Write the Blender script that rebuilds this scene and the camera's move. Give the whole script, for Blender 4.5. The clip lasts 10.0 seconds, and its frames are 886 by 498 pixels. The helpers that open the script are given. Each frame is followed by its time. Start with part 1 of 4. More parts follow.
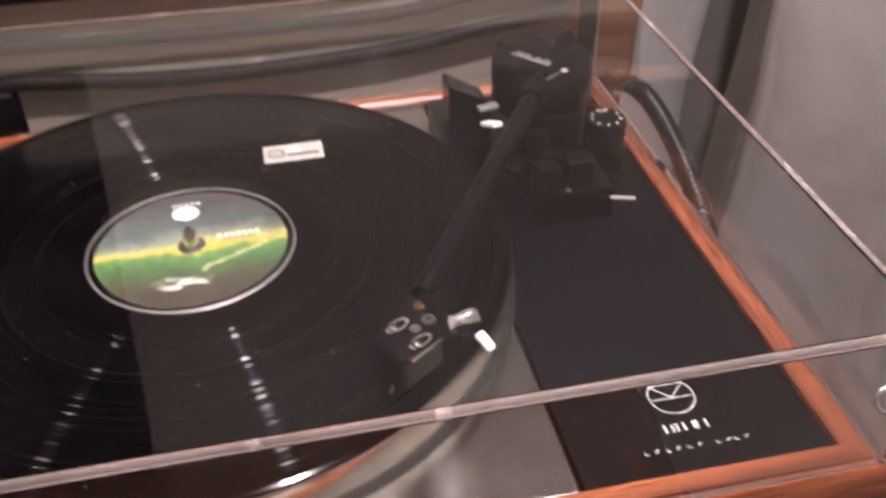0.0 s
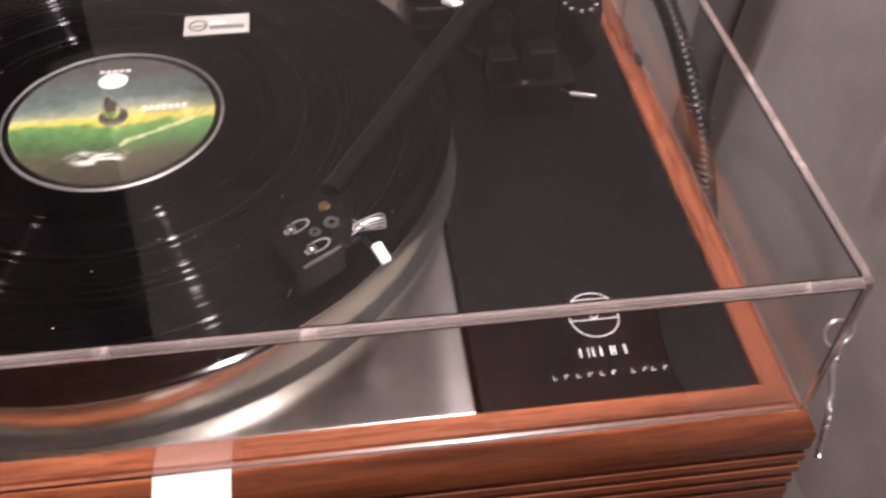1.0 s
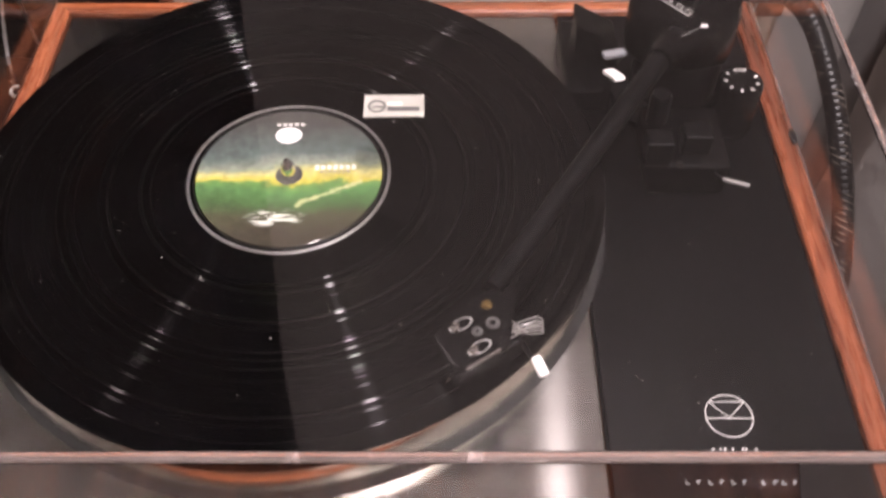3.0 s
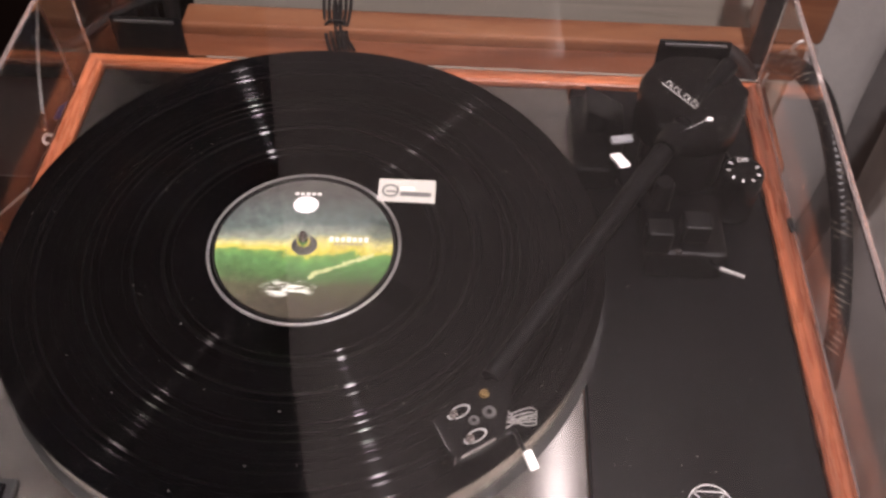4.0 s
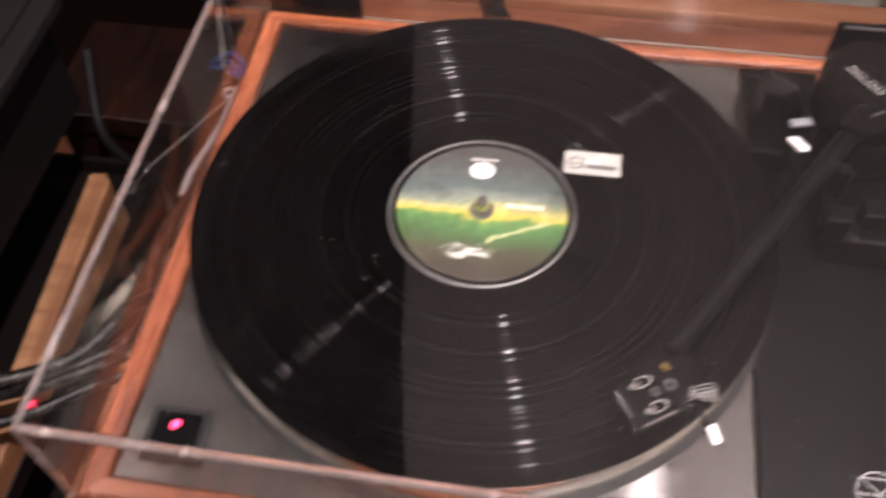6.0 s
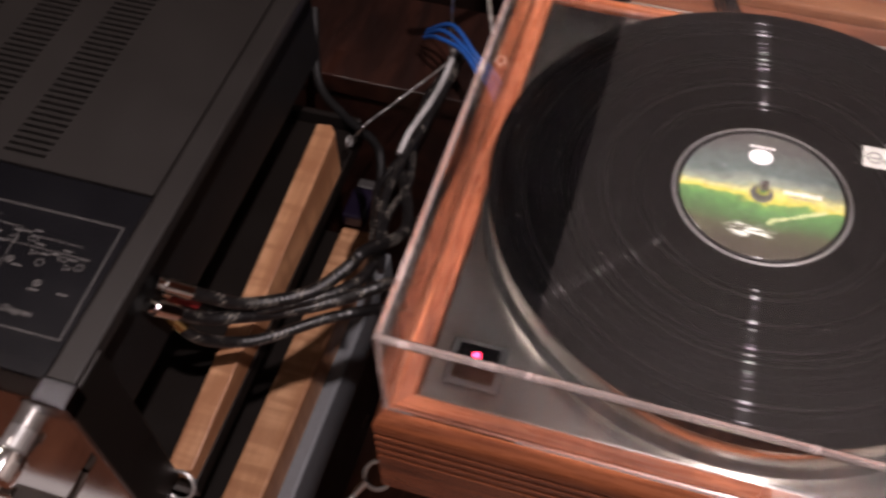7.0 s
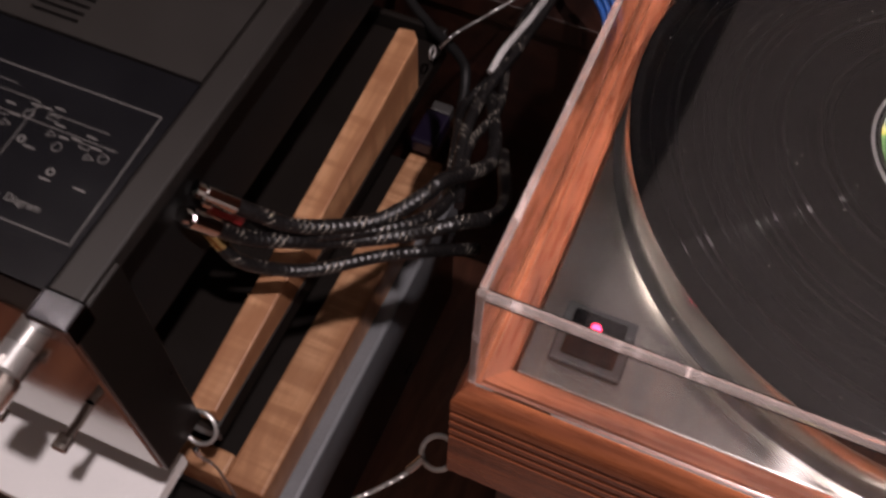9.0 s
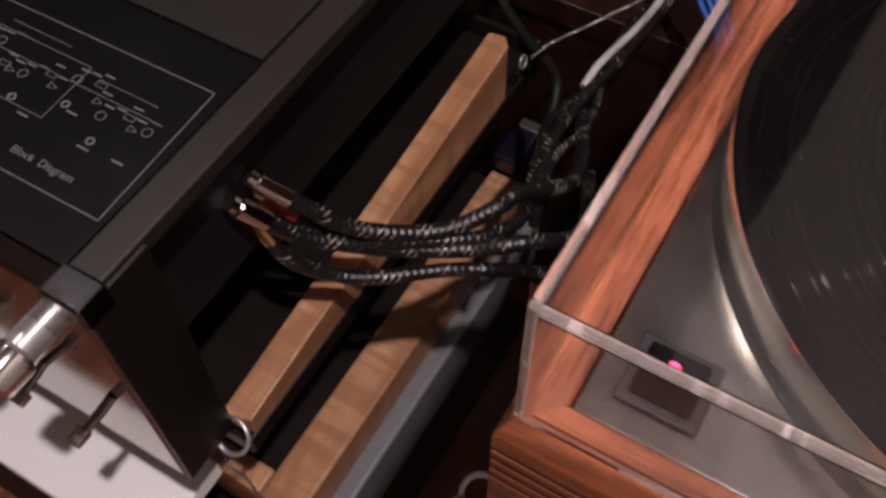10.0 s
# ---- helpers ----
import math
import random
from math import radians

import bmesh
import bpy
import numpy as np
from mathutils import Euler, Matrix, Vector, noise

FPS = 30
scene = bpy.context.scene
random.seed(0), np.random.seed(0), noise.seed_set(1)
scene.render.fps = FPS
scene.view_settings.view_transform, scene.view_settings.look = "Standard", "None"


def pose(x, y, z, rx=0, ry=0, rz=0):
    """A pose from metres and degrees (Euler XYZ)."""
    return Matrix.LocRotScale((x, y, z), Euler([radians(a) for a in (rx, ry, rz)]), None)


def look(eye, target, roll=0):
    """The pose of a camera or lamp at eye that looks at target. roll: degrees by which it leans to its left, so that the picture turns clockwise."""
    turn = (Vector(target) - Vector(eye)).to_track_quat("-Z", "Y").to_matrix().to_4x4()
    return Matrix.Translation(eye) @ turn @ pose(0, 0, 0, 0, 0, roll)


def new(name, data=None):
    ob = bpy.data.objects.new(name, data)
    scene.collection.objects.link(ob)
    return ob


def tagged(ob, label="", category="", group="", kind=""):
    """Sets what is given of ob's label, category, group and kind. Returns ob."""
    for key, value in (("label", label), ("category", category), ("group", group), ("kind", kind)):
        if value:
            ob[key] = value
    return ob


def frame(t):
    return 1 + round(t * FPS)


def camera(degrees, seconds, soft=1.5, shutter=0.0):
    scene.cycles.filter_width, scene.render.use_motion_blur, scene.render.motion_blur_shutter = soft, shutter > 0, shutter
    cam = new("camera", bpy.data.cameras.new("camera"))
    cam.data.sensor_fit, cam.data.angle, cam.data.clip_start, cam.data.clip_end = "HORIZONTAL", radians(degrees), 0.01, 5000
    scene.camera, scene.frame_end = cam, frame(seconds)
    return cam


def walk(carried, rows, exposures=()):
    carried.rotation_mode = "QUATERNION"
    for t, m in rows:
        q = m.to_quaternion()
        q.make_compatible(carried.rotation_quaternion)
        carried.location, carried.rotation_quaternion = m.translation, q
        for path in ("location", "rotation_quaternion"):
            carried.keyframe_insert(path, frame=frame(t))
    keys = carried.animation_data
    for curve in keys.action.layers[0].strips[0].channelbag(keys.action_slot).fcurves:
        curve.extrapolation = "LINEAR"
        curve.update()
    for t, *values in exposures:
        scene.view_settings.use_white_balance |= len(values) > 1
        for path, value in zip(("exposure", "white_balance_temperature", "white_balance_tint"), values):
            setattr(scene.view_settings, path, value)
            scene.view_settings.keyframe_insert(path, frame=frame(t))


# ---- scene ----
cam = camera(50.8, 10.0, soft=2.8, shutter=0.6)
PATH = [
    (0, (0.217, -0.196, 0.393), (0.546, 1.359, -0.821), -0.5),
    (0.5, (0.253, -0.178, 0.395), (0.543, 1.259, -0.966), 1.5),
    (1, (0.273, -0.173, 0.391), (0.479, 1.192, -1.056), 1.4),
    (1.5, (0.272, -0.159, 0.39), (0.401, 1.154, -1.113), 0.9),
    (2, (0.268, -0.154, 0.408), (0.339, 1.117, -1.135), 0.4),
    (2.5, (0.255, -0.147, 0.434), (0.251, 1.143, -1.095), -0.6),
    (2.7, (0.249, -0.144, 0.441), (0.249, 1.134, -1.097), -0.5),
    (3.8, (0.254, -0.112, 0.492), (0.21, 1.115, -1.086), 0.8),
    (4, (0.253, -0.117, 0.496), (0.216, 1.132, -1.066), 1.4),
    (4.5, (0.259, -0.112, 0.507), (0.219, 1.135, -1.056), 1.6),
    (5, (0.26, -0.106, 0.506), (0.212, 1.126, -1.069), 1.4),
    (5.5, (0.248, -0.104, 0.52), (0.146, 1.109, -1.066), 0.1),
    (6, (0.206, -0.128, 0.509), (0.0, 1.038, -1.103), -1.6),
    (6.2, (0.189, -0.142, 0.511), (-0.07, 1.01, -1.103), -2.5),
    (7.3, (0.072, -0.195, 0.538), (-0.295, 0.904, -1.091), -0.2),
    (7.5, (0.061, -0.196, 0.534), (-0.314, 0.9, -1.097), 0.5),
    (8, (0.055, -0.189, 0.525), (-0.35, 0.887, -1.112), 0.5),
    (8.5, (0.045, -0.166, 0.495), (-0.386, 0.87, -1.16), 0.2),
    (9, (0.05, -0.138, 0.436), (-0.344, 0.846, -1.26), 1.8),
    (9.5, (0.069, -0.128, 0.409), (-0.465, 0.804, -1.278), -1.0),
    (10, (0.052, -0.114, 0.385), (-0.533, 0.838, -1.273), -1.1),
]
walk(cam, [(t, look(eye, target, roll)) for t, eye, target, roll in PATH],
     exposures=[(0, 0.22), (0.5, 0.22), (1.2, 0.08), (2.0, 0.03), (4.5, 0.05), (5.5, 0.15), (6.2, 0.18), (7.5, 0.06), (8.5, 0.02), (10.0, 0.0)])

# ---------------------------------------------------------------- light
world = bpy.data.worlds.new("room_dark")
scene.world = world
world.use_nodes = True
world.node_tree.nodes["Background"].inputs[0].default_value = (1.0, 0.86, 0.74, 1)
world.node_tree.nodes["Background"].inputs[1].default_value = 0.02


def ceiling_spot(name, at, target, watts, size, colour):
    data = bpy.data.lights.new(name, "AREA")
    data.shape, data.size, data.energy, data.color = "DISK", size, watts, colour
    ob = new(name, data)
    ob.matrix_world = look(at, target)
    return ob


LAMP_MAIN = (0.49, -0.22, 1.75)
LAMP_SIDE = (-0.83, 0.29, 1.75)
ceiling_spot("lamp_main", LAMP_MAIN, (0.25, 0.15, 0.1), 30, 0.06, (1.0, 0.86, 0.885))
ceiling_spot("lamp_side", LAMP_SIDE, (0.1, 0.2, 0.1), 6, 0.05, (1.0, 0.83, 0.81))


# ---------------------------------------------------------------- materials
def mat(name):
    m = bpy.data.materials.new(name)
    m.use_nodes = True
    nt = m.node_tree
    return m, nt, nt.nodes["Principled BSDF"]


def link(nt, a, b):
    nt.links.new(a, b)


def coords(nt, scale=(1, 1, 1), kind="Object", rot=(0, 0, 0)):
    tc = nt.nodes.new("ShaderNodeTexCoord")
    mp = nt.nodes.new("ShaderNodeMapping")
    mp.inputs["Scale"].default_value = scale
    mp.inputs["Rotation"].default_value = rot
    link(nt, tc.outputs[kind], mp.inputs["Vector"])
    return mp.outputs["Vector"]


def noise_tex(nt, vec, scale, detail=4, rough=0.6, dist=0.0):
    n = nt.nodes.new("ShaderNodeTexNoise")
    n.inputs["Scale"].default_value, n.inputs["Detail"].default_value = scale, detail
    n.inputs["Roughness"].default_value, n.inputs["Distortion"].default_value = rough, dist
    link(nt, vec, n.inputs["Vector"])
    return n.outputs["Fac"]


def ramp(nt, fac, stops):
    r = nt.nodes.new("ShaderNodeValToRGB")
    while len(r.color_ramp.elements) < len(stops):
        r.color_ramp.elements.new(0.5)
    for e, (p, c) in zip(r.color_ramp.elements, stops):
        e.position, e.color = p, (*c, 1) if len(c) == 3 else c
    link(nt, fac, r.inputs[0])
    return r.outputs[0]


def mix(nt, fac, a, b, mode="MIX"):
    m = nt.nodes.new("ShaderNodeMix")
    m.data_type, m.blend_type = "RGBA", mode
    for sock, val in ((m.inputs["Factor"], fac), (m.inputs["A"], a), (m.inputs["B"], b)):
        if isinstance(val, (int, float)):
            sock.default_value = val
        elif isinstance(val, tuple):
            sock.default_value = (*val, 1)
        else:
            link(nt, val, sock)
    return m.outputs["Result"]


def bump(nt, height, bsdf, strength=0.2, distance=0.001):
    b = nt.nodes.new("ShaderNodeBump")
    b.inputs["Strength"].default_value, b.inputs["Distance"].default_value = strength, distance
    link(nt, height, b.inputs["Height"])
    link(nt, b.outputs["Normal"], bsdf.inputs["Normal"])


def calc(nt, op, a, b=0.0):
    n = nt.nodes.new("ShaderNodeMath")
    n.operation = op
    for sock, val in zip(n.inputs, (a, b)):
        if isinstance(val, (int, float)):
            sock.default_value = val
        else:
            link(nt, val, sock)
    return n.outputs[0]


def wood(name, dark, mid, light, along="x", rough=0.35, fine=1.0, figure=False, coat=0.0, gloss=0.13):
    """Straight-grained wood; along is the grain's axis."""
    m, nt, b = mat(name)
    long, cross = 3.0, 42.0 * fine
    sc = {"x": (long, cross, cross), "y": (cross, long, cross), "z": (cross, cross, long)}[along]
    v = coords(nt, sc)
    bands = noise_tex(nt, v, 1.0, 3, 0.55, 1.2)
    grain = noise_tex(nt, coords(nt, tuple(s * 9 for s in sc)), 1.0, 5, 0.7)
    blot = noise_tex(nt, coords(nt), 9.0, 2)
    col = ramp(nt, bands, [(0.36, dark), (0.5, mid), (0.64, light)])
    col = mix(nt, calc(nt, "MULTIPLY", ramp(nt, grain, [(0.42, (1, 1, 1)), (0.55, (0, 0, 0))]), 0.35), col, dark)
    col = mix(nt, calc(nt, "MULTIPLY", blot, 0.25), col, light)
    if figure:
        fl = noise_tex(nt, coords(nt, (9, 75, 9) if along == "y" else (75, 9, 9)), 1.0, 2, 0.5, 0.6)
        col = mix(nt, calc(nt, "MULTIPLY", ramp(nt, fl, [(0.42, (0, 0, 0)), (0.6, (1, 1, 1))]), 0.6), col, dark)
    link(nt, col, b.inputs["Base Color"])
    link(nt, calc(nt, "ADD", calc(nt, "MULTIPLY", grain, 0.2), rough - 0.1), b.inputs["Roughness"])
    b.inputs["Coat Weight"].default_value, b.inputs["Coat Roughness"].default_value = coat, gloss
    bump(nt, grain, b, 0.12, 0.0004)
    return m


def paint(name, colour, rough=0.5, metal=0.0, vary=0.15, scale=60.0, bumps=0.1, depth=0.0003, coat=0.0, spec=0.5):
    m, nt, b = mat(name)
    v = coords(nt)
    fine, broad = noise_tex(nt, v, scale * 6, 5, 0.7), noise_tex(nt, v, scale * 0.25, 3)
    f = calc(nt, "ADD", calc(nt, "MULTIPLY", fine, 0.5), calc(nt, "MULTIPLY", broad, 0.5))
    lo = tuple(c * (1 - vary) for c in colour)
    hi = tuple(min(1.0, c * (1 + vary)) for c in colour)
    link(nt, ramp(nt, f, [(0.3, lo), (0.7, hi)]), b.inputs["Base Color"])
    b.inputs["Metallic"].default_value = metal
    link(nt, calc(nt, "ADD", calc(nt, "MULTIPLY", broad, 0.15), rough - 0.07), b.inputs["Roughness"])
    b.inputs["Coat Weight"].default_value = coat
    b.inputs["Specular IOR Level"].default_value = spec
    if bumps:
        bump(nt, fine, b, bumps, depth)
    return m


# Front and back boards toned lighter than the sides to carry brighter front light.
M_ROSE_X = wood("rosewood_along_x_lit", (0.052, 0.014, 0.007), (0.200, 0.055, 0.022), (0.37, 0.115, 0.045), along="x", rough=0.28, coat=0.75, gloss=0.085)
M_ROSE_Y = wood("rosewood_along_y_dim", (0.044, 0.012, 0.0065), (0.150, 0.041, 0.0185), (0.275, 0.086, 0.038), along="y", rough=0.28, coat=0.6)
M_MAPLE = wood("maple", (0.27, 0.115, 0.052), (0.45, 0.225, 0.108), (0.56, 0.31, 0.165), along="y", rough=0.45, fine=0.5, figure=True)
M_MAPLE_X = wood("maple_cross", (0.27, 0.115, 0.052), (0.45, 0.225, 0.108), (0.56, 0.31, 0.165), along="x", rough=0.45, fine=0.5, figure=True)
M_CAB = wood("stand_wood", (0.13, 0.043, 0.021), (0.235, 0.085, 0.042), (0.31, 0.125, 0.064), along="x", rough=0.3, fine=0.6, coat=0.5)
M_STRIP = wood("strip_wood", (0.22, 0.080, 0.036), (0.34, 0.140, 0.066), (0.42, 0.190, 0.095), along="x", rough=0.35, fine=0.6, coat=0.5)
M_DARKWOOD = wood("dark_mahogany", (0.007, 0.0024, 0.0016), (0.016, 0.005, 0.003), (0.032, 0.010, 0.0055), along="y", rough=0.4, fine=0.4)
M_FLOOR = wood("red_floor_boards", (0.085, 0.029, 0.016), (0.185, 0.068, 0.037), (0.28, 0.110, 0.060), along="y", rough=0.35, fine=0.4, coat=0.3)
M_BLACK = paint("black_satin", (0.0015, 0.0014, 0.0016), 0.17, bumps=0.05)
M_BOARD = paint("black_board_lacquer", (0.0013, 0.0012, 0.0015), 0.33, bumps=0.05, spec=0.22)
M_BLACK_MATT = paint("black_matt", (0.0055, 0.005, 0.005), 0.6, spec=0.3)
M_ARM = paint("black_anodised", (0.0022, 0.002, 0.0022), 0.40, bumps=0.08, spec=0.15)
M_BANDCABLE = paint("cable_and_shadow_band", (0.022, 0.019, 0.018), 0.55, spec=0.3)
M_RACK = paint("brown_black_lacquer", (0.010, 0.0078, 0.0066), 0.3, bumps=0.05)
M_GREY = paint("grey_plastic", (0.035, 0.033, 0.032), 0.45)
M_AMP = paint("bronze_grey_enamel", (0.017, 0.0145, 0.013), 0.42, vary=0.1, bumps=0.25)
M_AMPDARK = paint("amp_glossy_black", (0.006, 0.006, 0.0075), 0.22, bumps=0.02, coat=0.3)
M_END = paint("brushed_end_metal", (0.19, 0.19, 0.205), 0.15, metal=1.0, vary=0.3, scale=160, bumps=0.2)
M_FACE = paint("polished_faceplate", (0.34, 0.32, 0.305), 0.09, metal=1.0, bumps=0.03)
M_CHROME = paint("chrome", (0.82, 0.80, 0.77), 0.10, metal=1.0, vary=0.05, bumps=0.0)
M_BRASS = paint("brass", (0.72, 0.52, 0.22), 0.22, metal=1.0, vary=0.05, bumps=0.0)
M_WHITE = paint("white_plastic", (0.82, 0.80, 0.77), 0.4, vary=0.04)
M_PAPER = paint("white_paper", (0.90, 0.88, 0.86), 0.7, vary=0.03)
M_STICKER = paint("cream_sticker_paper", (0.29, 0.285, 0.255), 0.6, vary=0.04)
M_SILVER = paint("satin_silver", (0.60, 0.59, 0.57), 0.34, metal=0.8, vary=0.05)
M_INK = paint("ink_dark", (0.05, 0.05, 0.05), 0.6)
M_PRINT = paint("white_print", (0.62, 0.61, 0.59), 0.5, vary=0.03, bumps=0.0)
M_PRINTDIM = paint("grey_print", (0.50, 0.48, 0.45), 0.5, vary=0.05, bumps=0.0)
M_PRINTAMP = paint("faded_print", (0.145, 0.136, 0.128), 0.5, vary=0.2, bumps=0.0)
M_BLUE = paint("blue_cable", (0.015, 0.085, 0.33), 0.4)
M_PURPLE = paint("purple_plastic", (0.008, 0.005, 0.015), 0.3)
M_RED = paint("red_plastic", (0.35, 0.03, 0.03), 0.4)
M_PALE = paint("pale_cable_sleeve", (0.42, 0.41, 0.40), 0.4, vary=0.5, scale=90)
M_CLEARWIRE = paint("silver_wire", (0.55, 0.54, 0.52), 0.3, metal=0.9)
M_PLATTER = paint("polished_zinc_alloy", (0.84, 0.80, 0.71), 0.22, metal=1.0, vary=0.08, bumps=0.03)
M_LOWGREY = paint("pale_grey_metal", (0.20, 0.205, 0.215), 0.4, metal=0.3)
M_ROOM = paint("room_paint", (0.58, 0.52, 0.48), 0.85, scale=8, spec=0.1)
M_DIM = paint("mirrored_wall_brown", (0.165, 0.145, 0.137), 0.85, scale=8, spec=0.1)
# Near-black colour keeps the recess and the space behind the curtains dark.
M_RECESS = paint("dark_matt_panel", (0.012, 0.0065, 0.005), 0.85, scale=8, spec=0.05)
M_CEIL = paint("ceiling_paint", (0.55, 0.51, 0.475), 0.85, scale=8, spec=0.1)
M_FOLDSHADE = paint("fold_shade_grey", (0.36, 0.345, 0.335), 0.9, vary=0.10, scale=120, bumps=0.5, depth=0.0006)
M_CURTAIN = paint("grey_curtain", (0.88, 0.865, 0.845), 0.9, vary=0.10, scale=120, bumps=0.5, depth=0.0006)


def wall_material():
    m, nt, b = mat("beige_wallpaper")
    v = coords(nt, (4, 4, 150))
    f = noise_tex(nt, v, 1.0, 4, 0.65, 0.8)
    g = noise_tex(nt, coords(nt), 7.0, 3)
    col = ramp(nt, f, [(0.3, (0.44, 0.40, 0.32)), (0.5, (0.56, 0.52, 0.43)), (0.7, (0.64, 0.60, 0.51))])
    col = mix(nt, calc(nt, "MULTIPLY", g, 0.3), col, (0.5, 0.45, 0.37))
    link(nt, col, b.inputs["Base Color"])
    b.inputs["Roughness"].default_value = 0.75
    bump(nt, f, b, 0.3, 0.0008)
    return m


M_WALL = wall_material()


def streak(nt, bsdf, fac, rough, stretch, tangent, colour=None):
    """Adds a gloss that is drawn out across the brushing or the grooves."""
    g = nt.nodes.new("ShaderNodeBsdfAnisotropic")
    g.distribution = "BECKMANN"
    g.inputs["Roughness"].default_value, g.inputs["Anisotropy"].default_value = rough, stretch
    if colour is not None:
        link(nt, colour, g.inputs["Color"])
    link(nt, tangent, g.inputs["Tangent"])
    m = nt.nodes.new("ShaderNodeMixShader")
    if isinstance(fac, float):
        m.inputs[0].default_value = fac
    else:
        link(nt, fac, m.inputs[0])
    link(nt, bsdf.outputs[0], m.inputs[1])
    link(nt, g.outputs[0], m.inputs[2])
    link(nt, m.outputs[0], nt.nodes["Material Output"].inputs[0])


def steel_material():
    m, nt, b = mat("brushed_steel")
    f = noise_tex(nt, coords(nt, (5, 170, 170)), 1.0, 3, 0.6)
    g = noise_tex(nt, coords(nt), 30.0, 3)
    col = ramp(nt, f, [(0.3, (0.40, 0.387, 0.368)), (0.7, (0.50, 0.483, 0.46))])
    link(nt, col, b.inputs["Base Color"])
    b.inputs["Metallic"].default_value = 1.0
    link(nt, calc(nt, "ADD", calc(nt, "MULTIPLY", g, 0.16), 0.11), b.inputs["Roughness"])
    t = nt.nodes.new("ShaderNodeTangent")
    t.direction_type = "UV_MAP"
    bump(nt, g, b, 0.02, 0.0001)
    streak(nt, b, 0.12, 0.21, 0.80, t.outputs[0], col)
    return m


M_STEEL = steel_material()


def vinyl_material(grooved):
    """Black vinyl; the groove bands are finer and coarser rings, with glossy gaps between the tracks."""
    m, nt, b = mat("vinyl_grooves" if grooved else "vinyl_smooth")
    b.inputs["Base Color"].default_value = (0.0012, 0.0011, 0.0012, 1)
    b.inputs["Roughness"].default_value = 0.10
    b.inputs["Specular IOR Level"].default_value = 0.35
    if grooved:
        sep = nt.nodes.new("ShaderNodeSeparateXYZ")
        link(nt, coords(nt), sep.inputs[0])
        r = calc(nt, "SQRT", calc(nt, "ADD", calc(nt, "POWER", sep.outputs[0], 2.0), calc(nt, "POWER", sep.outputs[1], 2.0)))
        cmb = nt.nodes.new("ShaderNodeCombineXYZ")
        link(nt, calc(nt, "MULTIPLY", r, 260.0), cmb.inputs[0])
        bands = noise_tex(nt, cmb.outputs[0], 1.0, 3, 0.75)
        t = nt.nodes.new("ShaderNodeTangent")
        t.direction_type, t.axis = "RADIAL", "Z"
        cmb2 = nt.nodes.new("ShaderNodeCombineXYZ")
        link(nt, calc(nt, "MULTIPLY", r, 900.0), cmb2.inputs[0])
        fine = noise_tex(nt, cmb2.outputs[0], 1.0, 2, 0.6)
        fac = calc(nt, "ADD", ramp(nt, bands, [(0.54, (0.0, 0.0, 0.0)), (0.70, (0.092, 0.092, 0.092))]), 0.0005)
        tint = ramp(nt, fine, [(0.35, (0.75, 1.0, 0.8)), (0.5, (1, 1, 1)), (0.62, (1.0, 0.8, 1.0))])
        streak(nt, b, fac, 0.29, 0.895, t.outputs[0], tint)
    return m


M_GROOVE, M_VINYL = vinyl_material(True), vinyl_material(False)


